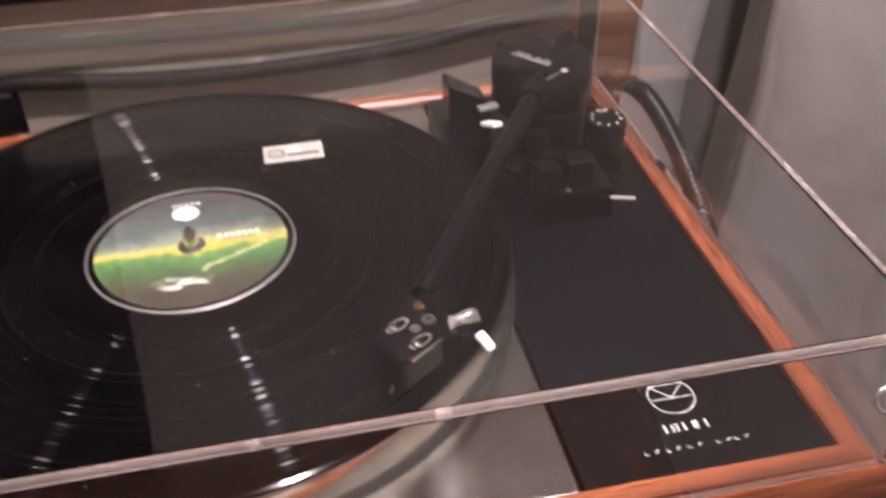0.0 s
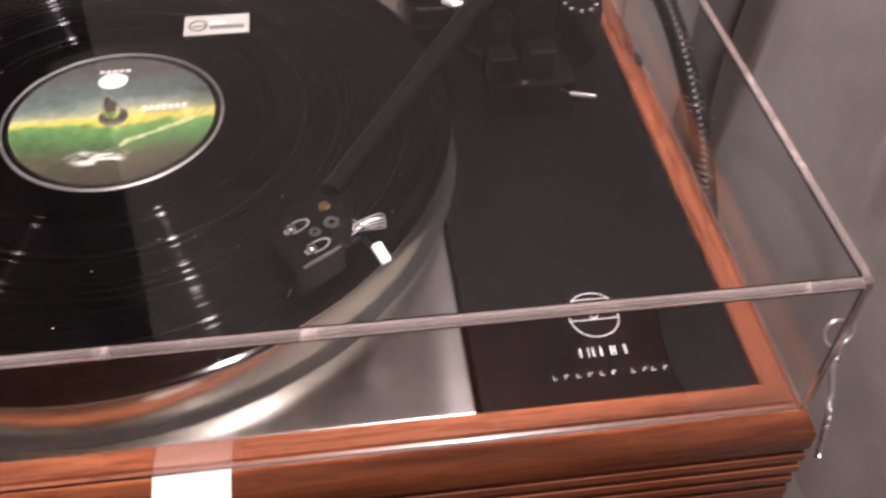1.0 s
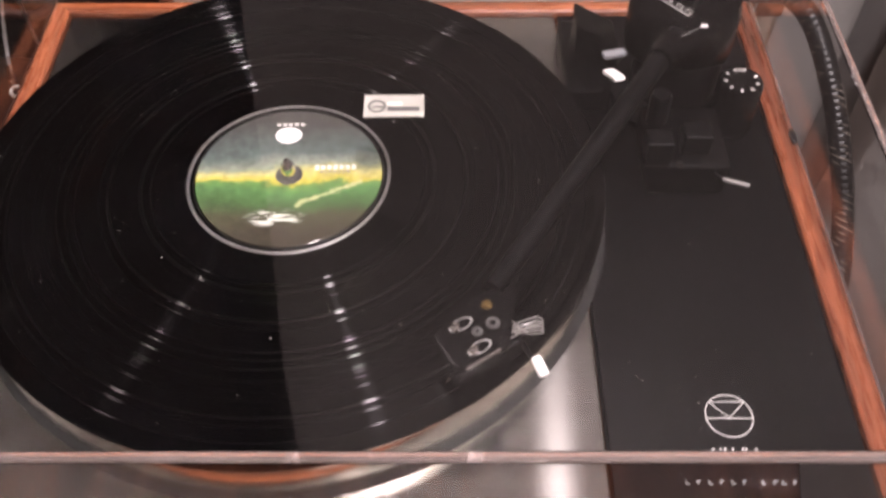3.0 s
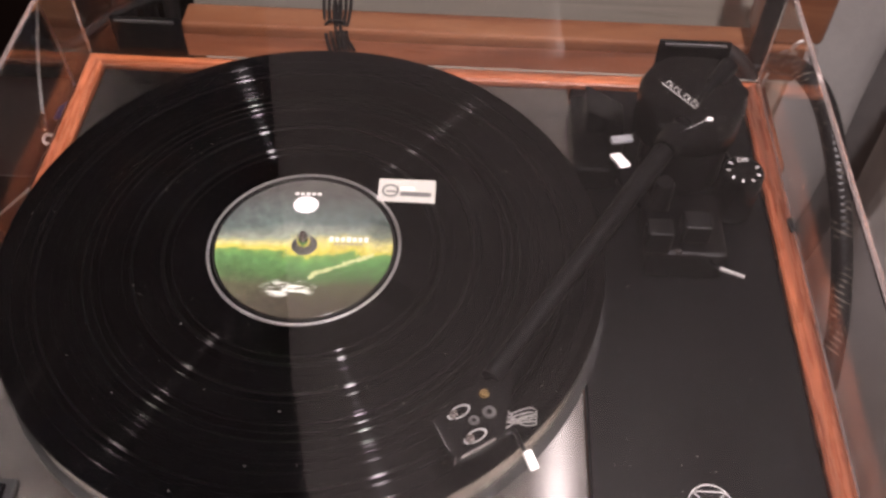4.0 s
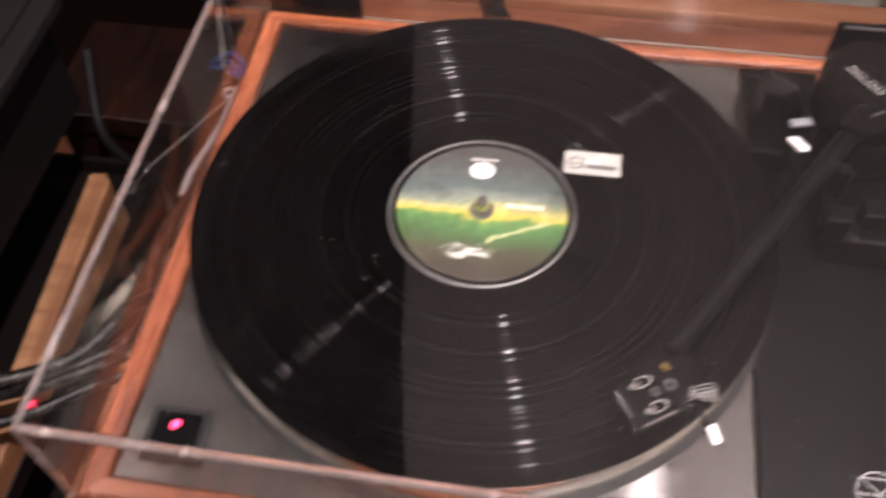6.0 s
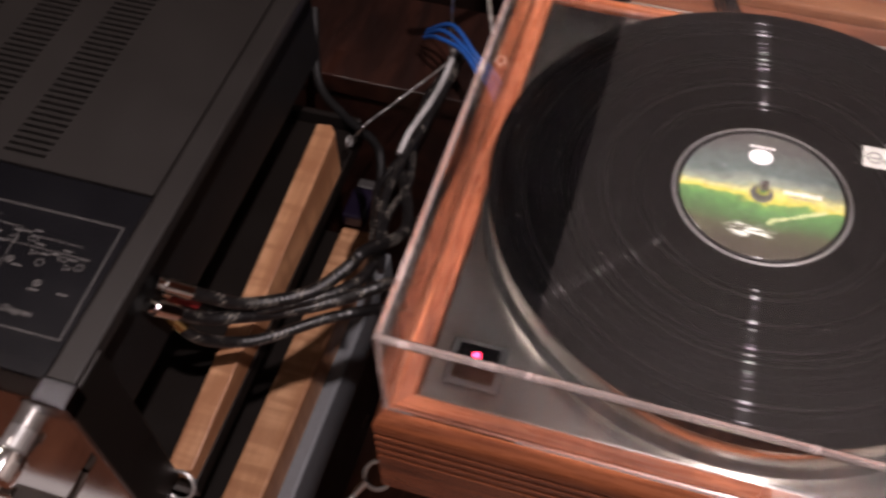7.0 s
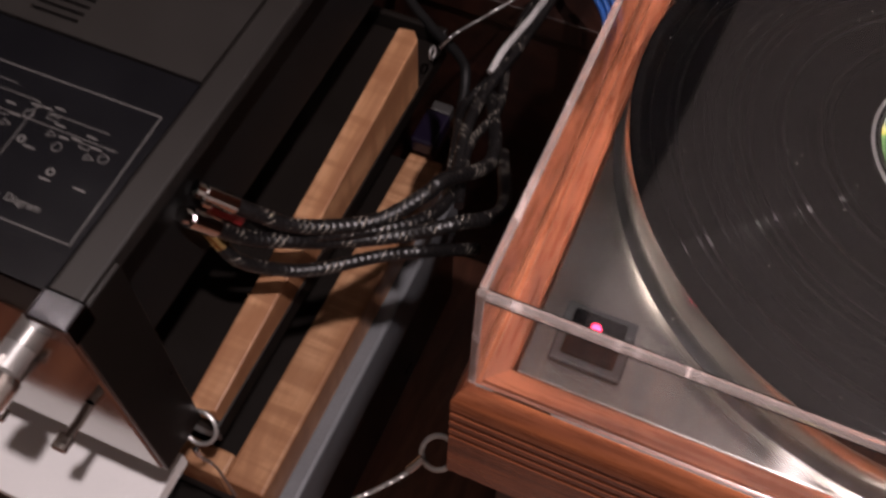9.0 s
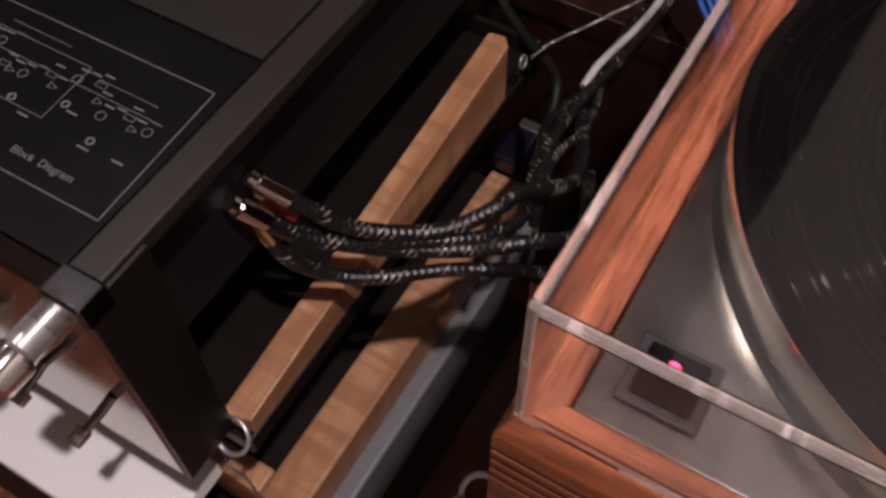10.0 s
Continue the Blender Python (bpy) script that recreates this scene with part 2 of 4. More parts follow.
def label_material():
    """Printed landscape: grey sky, pale yellow horizon, green meadow, brown ground with a pale path and ripples."""
    m, nt, b = mat("label_print")
    sep = nt.nodes.new("ShaderNodeSeparateXYZ")
    link(nt, coords(nt), sep.inputs[0])
    x, y = sep.outputs[0], sep.outputs[1]
    soft = noise_tex(nt, coords(nt, (22, 30, 1)), 1.0, 2, 0.5)
    fine = noise_tex(nt, coords(nt, (150, 210, 1)), 1.0, 5, 0.7, 0.6)
    h = calc(nt, "ADD", calc(nt, "DIVIDE", y, 0.091), 0.5)
    h = calc(nt, "ADD", h, calc(nt, "MULTIPLY", calc(nt, "SUBTRACT", soft, 0.5), 0.26))
    h = calc(nt, "ADD", h, calc(nt, "MULTIPLY", calc(nt, "SUBTRACT", fine, 0.5), 0.10))
    col = ramp(nt, h, [(0.08, (0.035, 0.027, 0.018)), (0.22, (0.052, 0.050, 0.026)), (0.30, (0.045, 0.095, 0.030)), (0.40, (0.065, 0.165, 0.048)),
                       (0.445, (0.10, 0.20, 0.05)), (0.465, (0.42, 0.37, 0.05)), (0.505, (0.45, 0.42, 0.15)), (0.56, (0.20, 0.23, 0.18)), (0.66, (0.075, 0.102, 0.096)), (0.90, (0.052, 0.050, 0.046))])
    mottle = ramp(nt, noise_tex(nt, coords(nt), 260.0, 4, 0.7), [(0.38, (0.55, 0.55, 0.55)), (0.62, (1.15, 1.15, 1.15))])
    col = mix(nt, 0.6, col, mix(nt, 1.0, col, mottle, "MULTIPLY"))
    wob = calc(nt, "MULTIPLY", calc(nt, "SUBTRACT", fine, 0.5), 0.012)
    path = calc(nt, "ABSOLUTE", calc(nt, "ADD", calc(nt, "SUBTRACT", calc(nt, "ADD", y, 0.0190), calc(nt, "MULTIPLY", calc(nt, "SUBTRACT", x, 0.006), 0.46)), wob))
    on = calc(nt, "MULTIPLY", calc(nt, "GREATER_THAN", x, 0.004), calc(nt, "LESS_THAN", x, 0.036))
    on = calc(nt, "MULTIPLY", on, ramp(nt, calc(nt, "MULTIPLY", path, 400.0), [(0.18, (0.85, 0.85, 0.85)), (0.75, (0, 0, 0))]))
    col = mix(nt, on, col, (0.42, 0.42, 0.22))
    dx, dy = calc(nt, "DIVIDE", calc(nt, "ADD", x, 0.005), 0.016), calc(nt, "DIVIDE", calc(nt, "ADD", y, 0.0275), 0.0062)
    spot = calc(nt, "ADD", calc(nt, "MULTIPLY", dx, dx), calc(nt, "MULTIPLY", dy, dy))
    wave = noise_tex(nt, coords(nt, (70, 420, 1), rot=(0, 0, 0.12)), 1.0, 3, 0.6, 0.7)
    ripple = calc(nt, "MULTIPLY", ramp(nt, spot, [(0.35, (1, 1, 1)), (0.95, (0, 0, 0))]), ramp(nt, wave, [(0.50, (0, 0, 0)), (0.58, (1, 1, 1))]))
    col = mix(nt, ripple, col, (0.62, 0.64, 0.58))
    col = mix(nt, 0.22, col, (0.07, 0.07, 0.06))
    link(nt, col, b.inputs["Base Color"])
    b.inputs["Roughness"].default_value = 0.09
    return m


M_LABEL = label_material()


def acrylic(name, haze, tint=(1, 1, 1), dust_colour=(0.75, 0.70, 0.66)):
    """Clear acrylic sheet with a little dust on it."""
    m = bpy.data.materials.new(name)
    m.use_nodes = True
    nt = m.node_tree
    nt.nodes.remove(nt.nodes["Principled BSDF"])
    out = nt.nodes["Material Output"]
    clear, dust = nt.nodes.new("ShaderNodeBsdfGlass"), nt.nodes.new("ShaderNodeBsdfDiffuse")
    clear.inputs["Color"].default_value = (*tint, 1)
    clear.inputs["Roughness"].default_value = 0.0
    clear.inputs["IOR"].default_value = 1.49
    dust.inputs[0].default_value = (*dust_colour, 1)
    a = nt.nodes.new("ShaderNodeMixShader")
    specks = noise_tex(nt, coords(nt), 420.0, 2, 0.5)
    film = noise_tex(nt, coords(nt, (14, 5, 9)), 1.0, 4, 0.6)
    smear = ramp(nt, noise_tex(nt, coords(nt, (70, 22, 40)), 1.0, 3, 0.6, 0.4), [(0.60, (0, 0, 0)), (0.74, (1, 1, 1))])
    film = calc(nt, "ADD", film, calc(nt, "MULTIPLY", smear, 2.5))
    amount = calc(nt, "ADD", calc(nt, "MULTIPLY", ramp(nt, specks, [(0.79, (0, 0, 0)), (0.83, (1, 1, 1))]), 0.06), calc(nt, "MULTIPLY", film, haze))
    link(nt, amount, a.inputs[0])
    link(nt, clear.outputs[0], a.inputs[1])
    link(nt, dust.outputs[0], a.inputs[2])
    link(nt, a.outputs[0], out.inputs[0])
    return m


M_ACRYLIC = acrylic("clear_acrylic", 0.0012)
M_EDGE = acrylic("sawn_acrylic_edge", 0.24, (0.98, 0.95, 0.93), (0.80, 0.70, 0.67))


def braid_material():
    """Black braided sleeve with pale flecks where the strands cross."""
    m, nt, b = mat("braided_sleeve")
    tc = nt.nodes.new("ShaderNodeTexCoord")
    sep = nt.nodes.new("ShaderNodeSeparateXYZ")
    link(nt, tc.outputs["UV"], sep.inputs[0])
    u, v = calc(nt, "MULTIPLY", sep.outputs[0], 210.0), calc(nt, "MULTIPLY", sep.outputs[1], 5.0)
    s1 = calc(nt, "SINE", calc(nt, "MULTIPLY", calc(nt, "ADD", u, v), 6.2832))
    s2 = calc(nt, "SINE", calc(nt, "MULTIPLY", calc(nt, "SUBTRACT", u, v), 6.2832))
    w = calc(nt, "MAXIMUM", s1, s2)
    fleck = calc(nt, "MULTIPLY", ramp(nt, s1, [(0.70, (0, 0, 0)), (0.92, (1, 1, 1))]), ramp(nt, noise_tex(nt, coords(nt), 85.0, 3), [(0.53, (0, 0, 0)), (0.63, (1, 1, 1))]))
    link(nt, mix(nt, fleck, (0.008, 0.007, 0.007), (0.36, 0.32, 0.27)), b.inputs["Base Color"])
    b.inputs["Roughness"].default_value = 0.35
    bump(nt, w, b, 0.4, 0.0004)
    return m


M_BRAID = braid_material()


def led_material():
    m, nt, b = mat("led_pink")
    b.inputs["Base Color"].default_value = (0.8, 0.05, 0.2, 1)
    b.inputs["Emission Color"].default_value = (1.0, 0.018, 0.055, 1)
    b.inputs["Emission Strength"].default_value = 6.5
    return m


M_LED = led_material()


# ---------------------------------------------------------------- builders
def place(bm, name, material, smooth=False):
    mesh = bpy.data.meshes.new(name)
    bmesh.ops.recalc_face_normals(bm, faces=bm.faces)
    if smooth:
        for f in bm.faces:
            f.smooth = True
    bm.to_mesh(mesh)
    bm.free()
    mesh.materials.append(material)
    if smooth:
        mesh.set_sharp_from_angle(angle=radians(35))
    return new(name, mesh)


def part(name, bm, material, parent, label="", smooth=False):
    ob = place(bm, name, material, smooth)
    ob.parent = parent
    if label:
        ob["label"] = label
    return ob


def thing(name, label, category, group="", at=(0, 0, 0), kind=""):
    ob = new(name)
    ob.location = at
    ob.empty_display_size = 0.02
    return tagged(ob, label, category, group, kind)


def single(name, bm, material, label, category, group="", kind="", smooth=False):
    return tagged(place(bm, name, material, smooth), label, category, group, kind)


def box(lo, hi, bevel=0.0, seg=2, bm=None, m=None):
    tmp = bmesh.new()
    bmesh.ops.create_cube(tmp, size=1)
    for v in tmp.verts:
        v.co = [l + (c + 0.5) * (h - l) for c, l, h in zip(v.co, lo, hi)]
    if bevel:
        bmesh.ops.bevel(tmp, geom=tmp.edges[:], offset=bevel, segments=seg, affect="EDGES", profile=0.5)
    return join(bm, tmp, m)


def join(bm, tmp, m=None):
    if m is not None:
        bmesh.ops.transform(tmp, matrix=m, verts=tmp.verts)
    if bm is None:
        return tmp
    mesh = bpy.data.meshes.new("scratch")
    tmp.to_mesh(mesh)
    tmp.free()
    bm.from_mesh(mesh)
    bpy.data.meshes.remove(mesh)
    return bm


def lathe(profile, steps=64, bm=None, m=None):
    """Turn (radius, z) rows about z; rows of radius 0 close the shape."""
    tmp = bmesh.new()
    rings = []
    for r, z in profile:
        if r <= 1e-6:
            rings.append([tmp.verts.new((0, 0, z))])
        else:
            rings.append([tmp.verts.new((r * math.cos(2 * math.pi * i / steps), r * math.sin(2 * math.pi * i / steps), z)) for i in range(steps)])
    for a, b in zip(rings, rings[1:]):
        for i in range(steps):
            j = (i + 1) % steps
            if len(a) == 1 and len(b) > 1:
                tmp.faces.new((a[0], b[i], b[j]))
            elif len(b) == 1 and len(a) > 1:
                tmp.faces.new((a[i], a[j], b[0]))
            elif len(a) > 1:
                tmp.faces.new((a[i], a[j], b[j], b[i]))
    return join(bm, tmp, m)


def smooth_line(points, n=10):
    p = [Vector(q) for q in points]
    p = [2 * p[0] - p[1]] + p + [2 * p[-1] - p[-2]]
    out = []
    for a, b, c, d in zip(p, p[1:], p[2:], p[3:]):
        for i in range(n):
            t = i / n
            out.append(0.5 * (2 * b + (c - a) * t + (2 * a - 5 * b + 4 * c - d) * t * t + (3 * b - a - 3 * c + d) * t ** 3))
    return out + [p[-2]]


def tube(points, radius, sides=10, n=10, bm=None, straight=False, taper=None):
    """A round bar along a line, with UVs: u metres along it, v round it."""
    line = [Vector(q) for q in points] if straight else smooth_line(points, n)
    tmp = bmesh.new()
    uv = tmp.loops.layers.uv.new("UVMap")
    side = None
    rings, run, dist = [], 0.0, []
    for i, c in enumerate(line):
        ahead = (line[min(i + 1, len(line) - 1)] - line[max(i - 1, 0)]).normalized()
        if side is None:
            side = ahead.orthogonal().normalized()
        side = (side - ahead * side.dot(ahead)).normalized()
        up = ahead.cross(side)
        if i:
            run += (c - line[i - 1]).length
        r = radius if taper is None else radius + (taper - radius) * i / (len(line) - 1)
        dist.append(run)
        rings.append([tmp.verts.new(c + r * (math.cos(a) * side + math.sin(a) * up)) for a in (2 * math.pi * k / sides for k in range(sides))])
    for i in range(len(rings) - 1):
        for k in range(sides):
            j = (k + 1) % sides
            f = tmp.faces.new((rings[i][k], rings[i][j], rings[i + 1][j], rings[i + 1][k]))
            for lp, (u, w) in zip(f.loops, ((dist[i], k), (dist[i], k + 1), (dist[i + 1], k + 1), (dist[i + 1], k))):
                lp[uv].uv = (u, w / sides)
    tmp.faces.new(rings[0][::-1])
    tmp.faces.new(rings[-1])
    return join(bm, tmp)


def ring_bar(major, minor, m=None, bm=None, n=32, sides=10):
    tmp = bmesh.new()
    rings = []
    for i in range(n):
        a = 2 * math.pi * i / n
        d = Vector((math.cos(a), math.sin(a), 0))
        rings.append([tmp.verts.new(d * (major + minor * math.cos(b)) + Vector((0, 0, minor * math.sin(b)))) for b in (2 * math.pi * k / sides for k in range(sides))])
    for i in range(n):
        for k in range(sides):
            tmp.faces.new((rings[i][k], rings[(i + 1) % n][k], rings[(i + 1) % n][(k + 1) % sides], rings[i][(k + 1) % sides]))
    return join(bm, tmp, m)


def prism(outline, z0, z1, bm=None, m=None, bevel=0.0):
    tmp = bmesh.new()
    bottom = [tmp.verts.new((x, y, z0)) for x, y in outline]
    top = [tmp.verts.new((x, y, z1)) for x, y in outline]
    tmp.faces.new(bottom[::-1])
    tmp.faces.new(top)
    for i in range(len(outline)):
        j = (i + 1) % len(outline)
        tmp.faces.new((bottom[i], bottom[j], top[j], top[i]))
    if bevel:
        bmesh.ops.recalc_face_normals(tmp, faces=tmp.faces)
        bmesh.ops.bevel(tmp, geom=tmp.edges[:], offset=bevel, segments=2, affect="EDGES", profile=0.5)
    return join(bm, tmp, m)


def planar_uv(bm):
    uv = bm.loops.layers.uv.verify()
    for f in bm.faces:
        for lp in f.loops:
            lp[uv].uv = (lp.vert.co.x, lp.vert.co.y)
    return bm


def word(text, size, m, material, parent, name="lettering"):
    """Flat lettering as a mesh."""
    cu = bpy.data.curves.new("scratch_text", "FONT")
    cu.body, cu.size, cu.extrude, cu.align_x = text, size, 0.00008, "CENTER"
    tmp = bpy.data.objects.new("scratch_text", cu)
    scene.collection.objects.link(tmp)
    mesh = bpy.data.meshes.new_from_object(tmp.evaluated_get(bpy.context.evaluated_depsgraph_get()))
    bpy.data.objects.remove(tmp)
    mesh.materials.clear()
    mesh.materials.append(material)
    mesh.transform(m)
    mesh.name = name
    ob = new(name, mesh)
    ob.parent = parent
    return ob


# ---------------------------------------------------------------- the room
single("floor", box((-2.4, -2.2, -0.66), (1.6, 1.6, -0.62)), M_FLOOR, "dark reddish-brown wooden floor under the equipment", "floor", kind="structure")
single("ceiling", box((-2.4, -2.2, 2.3), (1.6, 1.6, 2.34)), M_CEIL, "pale painted ceiling", "ceiling", kind="structure")
single("wall_south", box((-2.4, -2.2, -0.62), (1.6, -2.15, 2.3)), M_ROOM, "plain painted wall", "wall", kind="structure")
single("wall_west", box((-2.4, -2.15, -0.62), (-2.35, 0.9, 2.3)), M_ROOM, "plain painted wall", "wall", kind="structure")
single("wall_east", box((1.3, -2.15, -0.62), (1.35, 0.9, 2.3)), M_ROOM, "plain painted wall", "wall", kind="structure")
single("wall_north", box((0.0, 0.58, -0.62), (0.612, 0.64, 0.30)), M_WALL, "beige wall panel with fine horizontal grain behind the turntable", "wall", kind="structure")
# Unseen upper wall; its tone and slanted edge set what the lid mirrors.
single("wall_north_upper", prism([(0.067, 0.3005), (0.612, 0.3005), (0.612, 0.385), (1.3, 0.385), (1.3, 2.3), (-0.035, 2.3), (0.012, 1.05), (0.040, 0.72)], -0.64, -0.585, m=Matrix.Rotation(radians(90), 4, "X")), M_DIM, "unseen brown wall above the beige panel, toned for the lid's reflections", "wall", kind="structure")
# Added backing, out of view: blocks stray light behind the curtain gap.
single("gap_backing", box((0.0, 0.86, -0.62), (1.3, 0.9, 2.3)), M_RECESS, "unseen dark brown panel added to close the space behind the curtains", "wall", kind="structure")
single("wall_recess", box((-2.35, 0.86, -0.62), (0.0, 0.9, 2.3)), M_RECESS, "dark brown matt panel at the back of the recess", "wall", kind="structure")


def curtain(points, phase, material, label):
    bm = bmesh.new()
    path = smooth_line([(x, y, 0) for x, y in points], 16)
    rows, run, grid = 14, 0.0, []
    for i, c in enumerate(path):
        ahead = (path[min(i + 1, len(path) - 1)] - path[max(i - 1, 0)]).normalized()
        side = Vector((ahead.y, -ahead.x, 0))
        run += (c - path[i - 1]).length if i else 0.0
        fold = 0.006 * math.sin(run * 31 + phase) + 0.002 * math.sin(run * 71 + 1.1)
        grid.append([bm.verts.new(c + side * (fold + 0.004 * math.sin(k * 1.3 + run * 9)) + Vector((0.04 * k / rows, 0, -0.61 + 0.98 * k / rows))) for k in range(rows + 1)])
    for a, b in zip(grid, grid[1:]):
        for k in range(rows):
            bm.faces.new((a[k], b[k], b[k + 1], a[k + 1]))
    bmesh.ops.solidify(bm, geom=bm.faces[:], thickness=0.003)
    return single("curtain", bm, material, label, "curtain", "grey curtains", smooth=True)


curtain([(0.535, 0.572), (0.575, 0.568), (0.600, 0.570), (0.616, 0.585), (0.622, 0.615), (0.620, 0.660)], 0.4, M_CURTAIN, "grey fabric curtain edge hanging against the beige wall")
# Darker grey strip: shade of a deep curtain fold, put into the fabric colour.
curtain([(0.560, 0.668), (0.62, 0.674), (0.68, 0.668), (0.74, 0.674), (0.82, 0.668)], 1.0, M_FOLDSHADE, "darker grey curtain strip standing in for the shade of a deep fold")
curtain([(0.700, 0.640), (0.682, 0.585), (0.652, 0.530), (0.640, 0.490), (0.650, 0.440), (0.672, 0.385), (0.680, 0.30), (0.676, 0.18), (0.68, 0.0), (0.69, -0.5), (0.70, -1.1), (0.72, -1.7)], 2.2, M_CURTAIN, "heavy grey fabric curtain hanging in soft folds")


# ---------------------------------------------------------------- stand under the turntable
def stand():
    t = thing("equipment_stand", "reddish-brown wooden stand carrying the turntable, with a raised back strip", "stand", at=(0.25, 0.25, -0.62))
    off = Vector(t.location)

    def put(name, lo, hi, material, bevel=0.002, label=""):
        return part(name, box(Vector(lo) - off, Vector(hi) - off, bevel), material, t, label)

    put("top", (0.014, 0.012, -0.028), (0.447, 0.370, 0.0), M_CAB, 0.003)
    put("top_rear", (0.014, 0.3705, -0.028), (0.492, 0.497, 0.0), M_CAB, 0.003)
    put("back_strip", (0.014, 0.498, -0.028), (0.53, 0.526, 0.008), M_STRIP, 0.003, "lighter wooden back strip")
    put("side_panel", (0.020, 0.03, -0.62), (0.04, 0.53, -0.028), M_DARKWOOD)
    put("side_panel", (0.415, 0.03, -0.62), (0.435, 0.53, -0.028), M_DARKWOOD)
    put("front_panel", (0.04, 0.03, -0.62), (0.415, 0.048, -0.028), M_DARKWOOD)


stand()


# ---------------------------------------------------------------- turntable
PW, PD, PH = 0.445, 0.356, 0.100
SX, SY = 0.173, 0.180
turntable = thing("turntable", "record player with a fluted rosewood plinth and steel top plate", "turntable", at=(0, 0, 0))


def plinth_board(name, a, b, inward, material):
    """One mitred board of the plinth from corner a to corner b, with four flutes in its outer face."""
    prof = [(0.0, 0.004), (0.0, 0.046)]
    for k in range(4):
        z = 0.0475 + 0.0085 * k
        prof += [(0.0, z), (0.0022, z + 0.0012), (0.0022, z + 0.0030), (0.0, z + 0.0042)]
    prof += [(0.0, 0.0862), (0.0004, 0.0880), (0.0014, 0.0905), (0.0028, 0.0930), (0.0043, 0.0952), (0.0058, 0.0967), (0.0076, 0.0977), (0.0098, 0.0983), (0.0102, 0.1000), (0.0180, 0.1003), (0.0192, 0.0992), (0.0192, 0.0040)]
    bm = bmesh.new()
    along = (Vector(b) - Vector(a)).normalized()
    inn = Vector(inward)
    ends = []
    for corner, s in ((Vector(a), 1), (Vector(b), -1)):
        ends.append([bm.verts.new(corner + inn * d + along * (d * s) + Vector((0, 0, z))) for d, z in prof])
    n = len(prof)
    for i in range(n):
        j = (i + 1) % n
        bm.faces.new((ends[0][i], ends[0][j], ends[1][j], ends[1][i]))
    bm.faces.new(ends[0])
    bm.faces.new(ends[1][::-1])
    return part(name, bm, material, turntable, smooth=True)


plinth_board("front_board", (0, 0, 0), (PW, 0, 0), (0, 1, 0), M_ROSE_X)
plinth_board("back_board", (PW, PD, 0), (0, PD, 0), (0, -1, 0), M_ROSE_X)
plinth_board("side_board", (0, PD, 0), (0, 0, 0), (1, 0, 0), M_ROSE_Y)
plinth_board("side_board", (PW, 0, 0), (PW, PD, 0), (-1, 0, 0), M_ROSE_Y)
for fx in (0.05, PW - 0.05):
    for fy in (0.05, PD - 0.05):
        part("foot", lathe([(0, 0), (0.016, 0), (0.018, 0.003), (0.018, 0.008), (0, 0.008)], 24, m=Matrix.Translation((fx, fy, 0))), M_BLACK_MATT, turntable)

# steel plate with its rolled edge, and the black arm board beside it
plate = part("top_plate", planar_uv(box((0.0198, 0.0198, 0.0915), (0.3165, PD - 0.0198, 0.0972), 0.0011, 2)), M_STEEL, turntable, "brushed stainless steel top plate")
# Flat black ring laid on the plate draws the gap and shadow round the platter.
part("platter_gap_shade", lathe([(0.1505, 0.0974), (0.1568, 0.0974), (0.1568, 0.0977), (0.1505, 0.0977), (0.1505, 0.0974)], 96, m=Matrix.Translation((SX, SY, 0))), M_BLACK_MATT, turntable, "black ring on the plate standing in for the shaded gap round the platter")
board = part("arm_board", box((0.3180, 0.0198, 0.0900), (0.4252, PD - 0.0198, 0.0970), 0.0008), M_BOARD, turntable, "satin black arm board")
# platter, mat, spindle
part("platter", lathe([(0.02, 0.0982), (0.1530, 0.0982), (0.1534, 0.0985), (0.1535, 0.0992), (0.1526, 0.1160), (0.1522, 0.1169), (0.1512, 0.1172), (0.02, 0.1172)], 128, m=Matrix.Translation((SX, SY, 0))), M_PLATTER, turntable, "polished metal platter", smooth=True)
part("mat", lathe([(0.004, 0.1173), (0.1475, 0.1173), (0.1482, 0.1180), (0.1475, 0.1192), (0.004, 0.1192)], 96, m=Matrix.Translation((SX, SY, 0))), M_BLACK_MATT, turntable, "black felt mat")
part("spindle", lathe([(0, 0.1315), (0.0012, 0.1312), (0.0030, 0.1285), (0.0036, 0.1255), (0.0036, 0.1180)], 24, m=Matrix.Translation((SX, SY, 0))), M_CHROME, turntable, smooth=True)

# power switch with its lamp
switch = part("power_switch", box((0.0295, 0.0300, 0.0970), (0.0595, 0.0555, 0.0998), 0.001), M_BLACK_MATT, turntable, "square black power switch with a lit pink lamp")
part("rocker", box((0.0335, 0.0335, 0.0995), (0.0555, 0.0520, 0.1022), 0.001), M_BLACK, switch)
part("lamp", lathe([(0.0022, 0.1015), (0.0022, 0.1024), (0.0017, 0.1031), (0, 0.1034)], 20, m=Matrix.Translation((0.0437, 0.0452, 0))), M_LED, switch, "glowing pink indicator lamp")

# printed marks on the arm board
ZB = 0.0971


def flat_bar(x0, y0, x1, y1, w, z, h=0.00015, bm=None):
    d = Vector((x1 - x0, y1 - y0))
    return box((-d.length / 2, -w / 2, 0), (d.length / 2, w / 2, h), bm=bm, m=Matrix.Translation(((x0 + x1) / 2, (y0 + y1) / 2, z)) @ Matrix.Rotation(math.atan2(d.y, d.x), 4, "Z"))


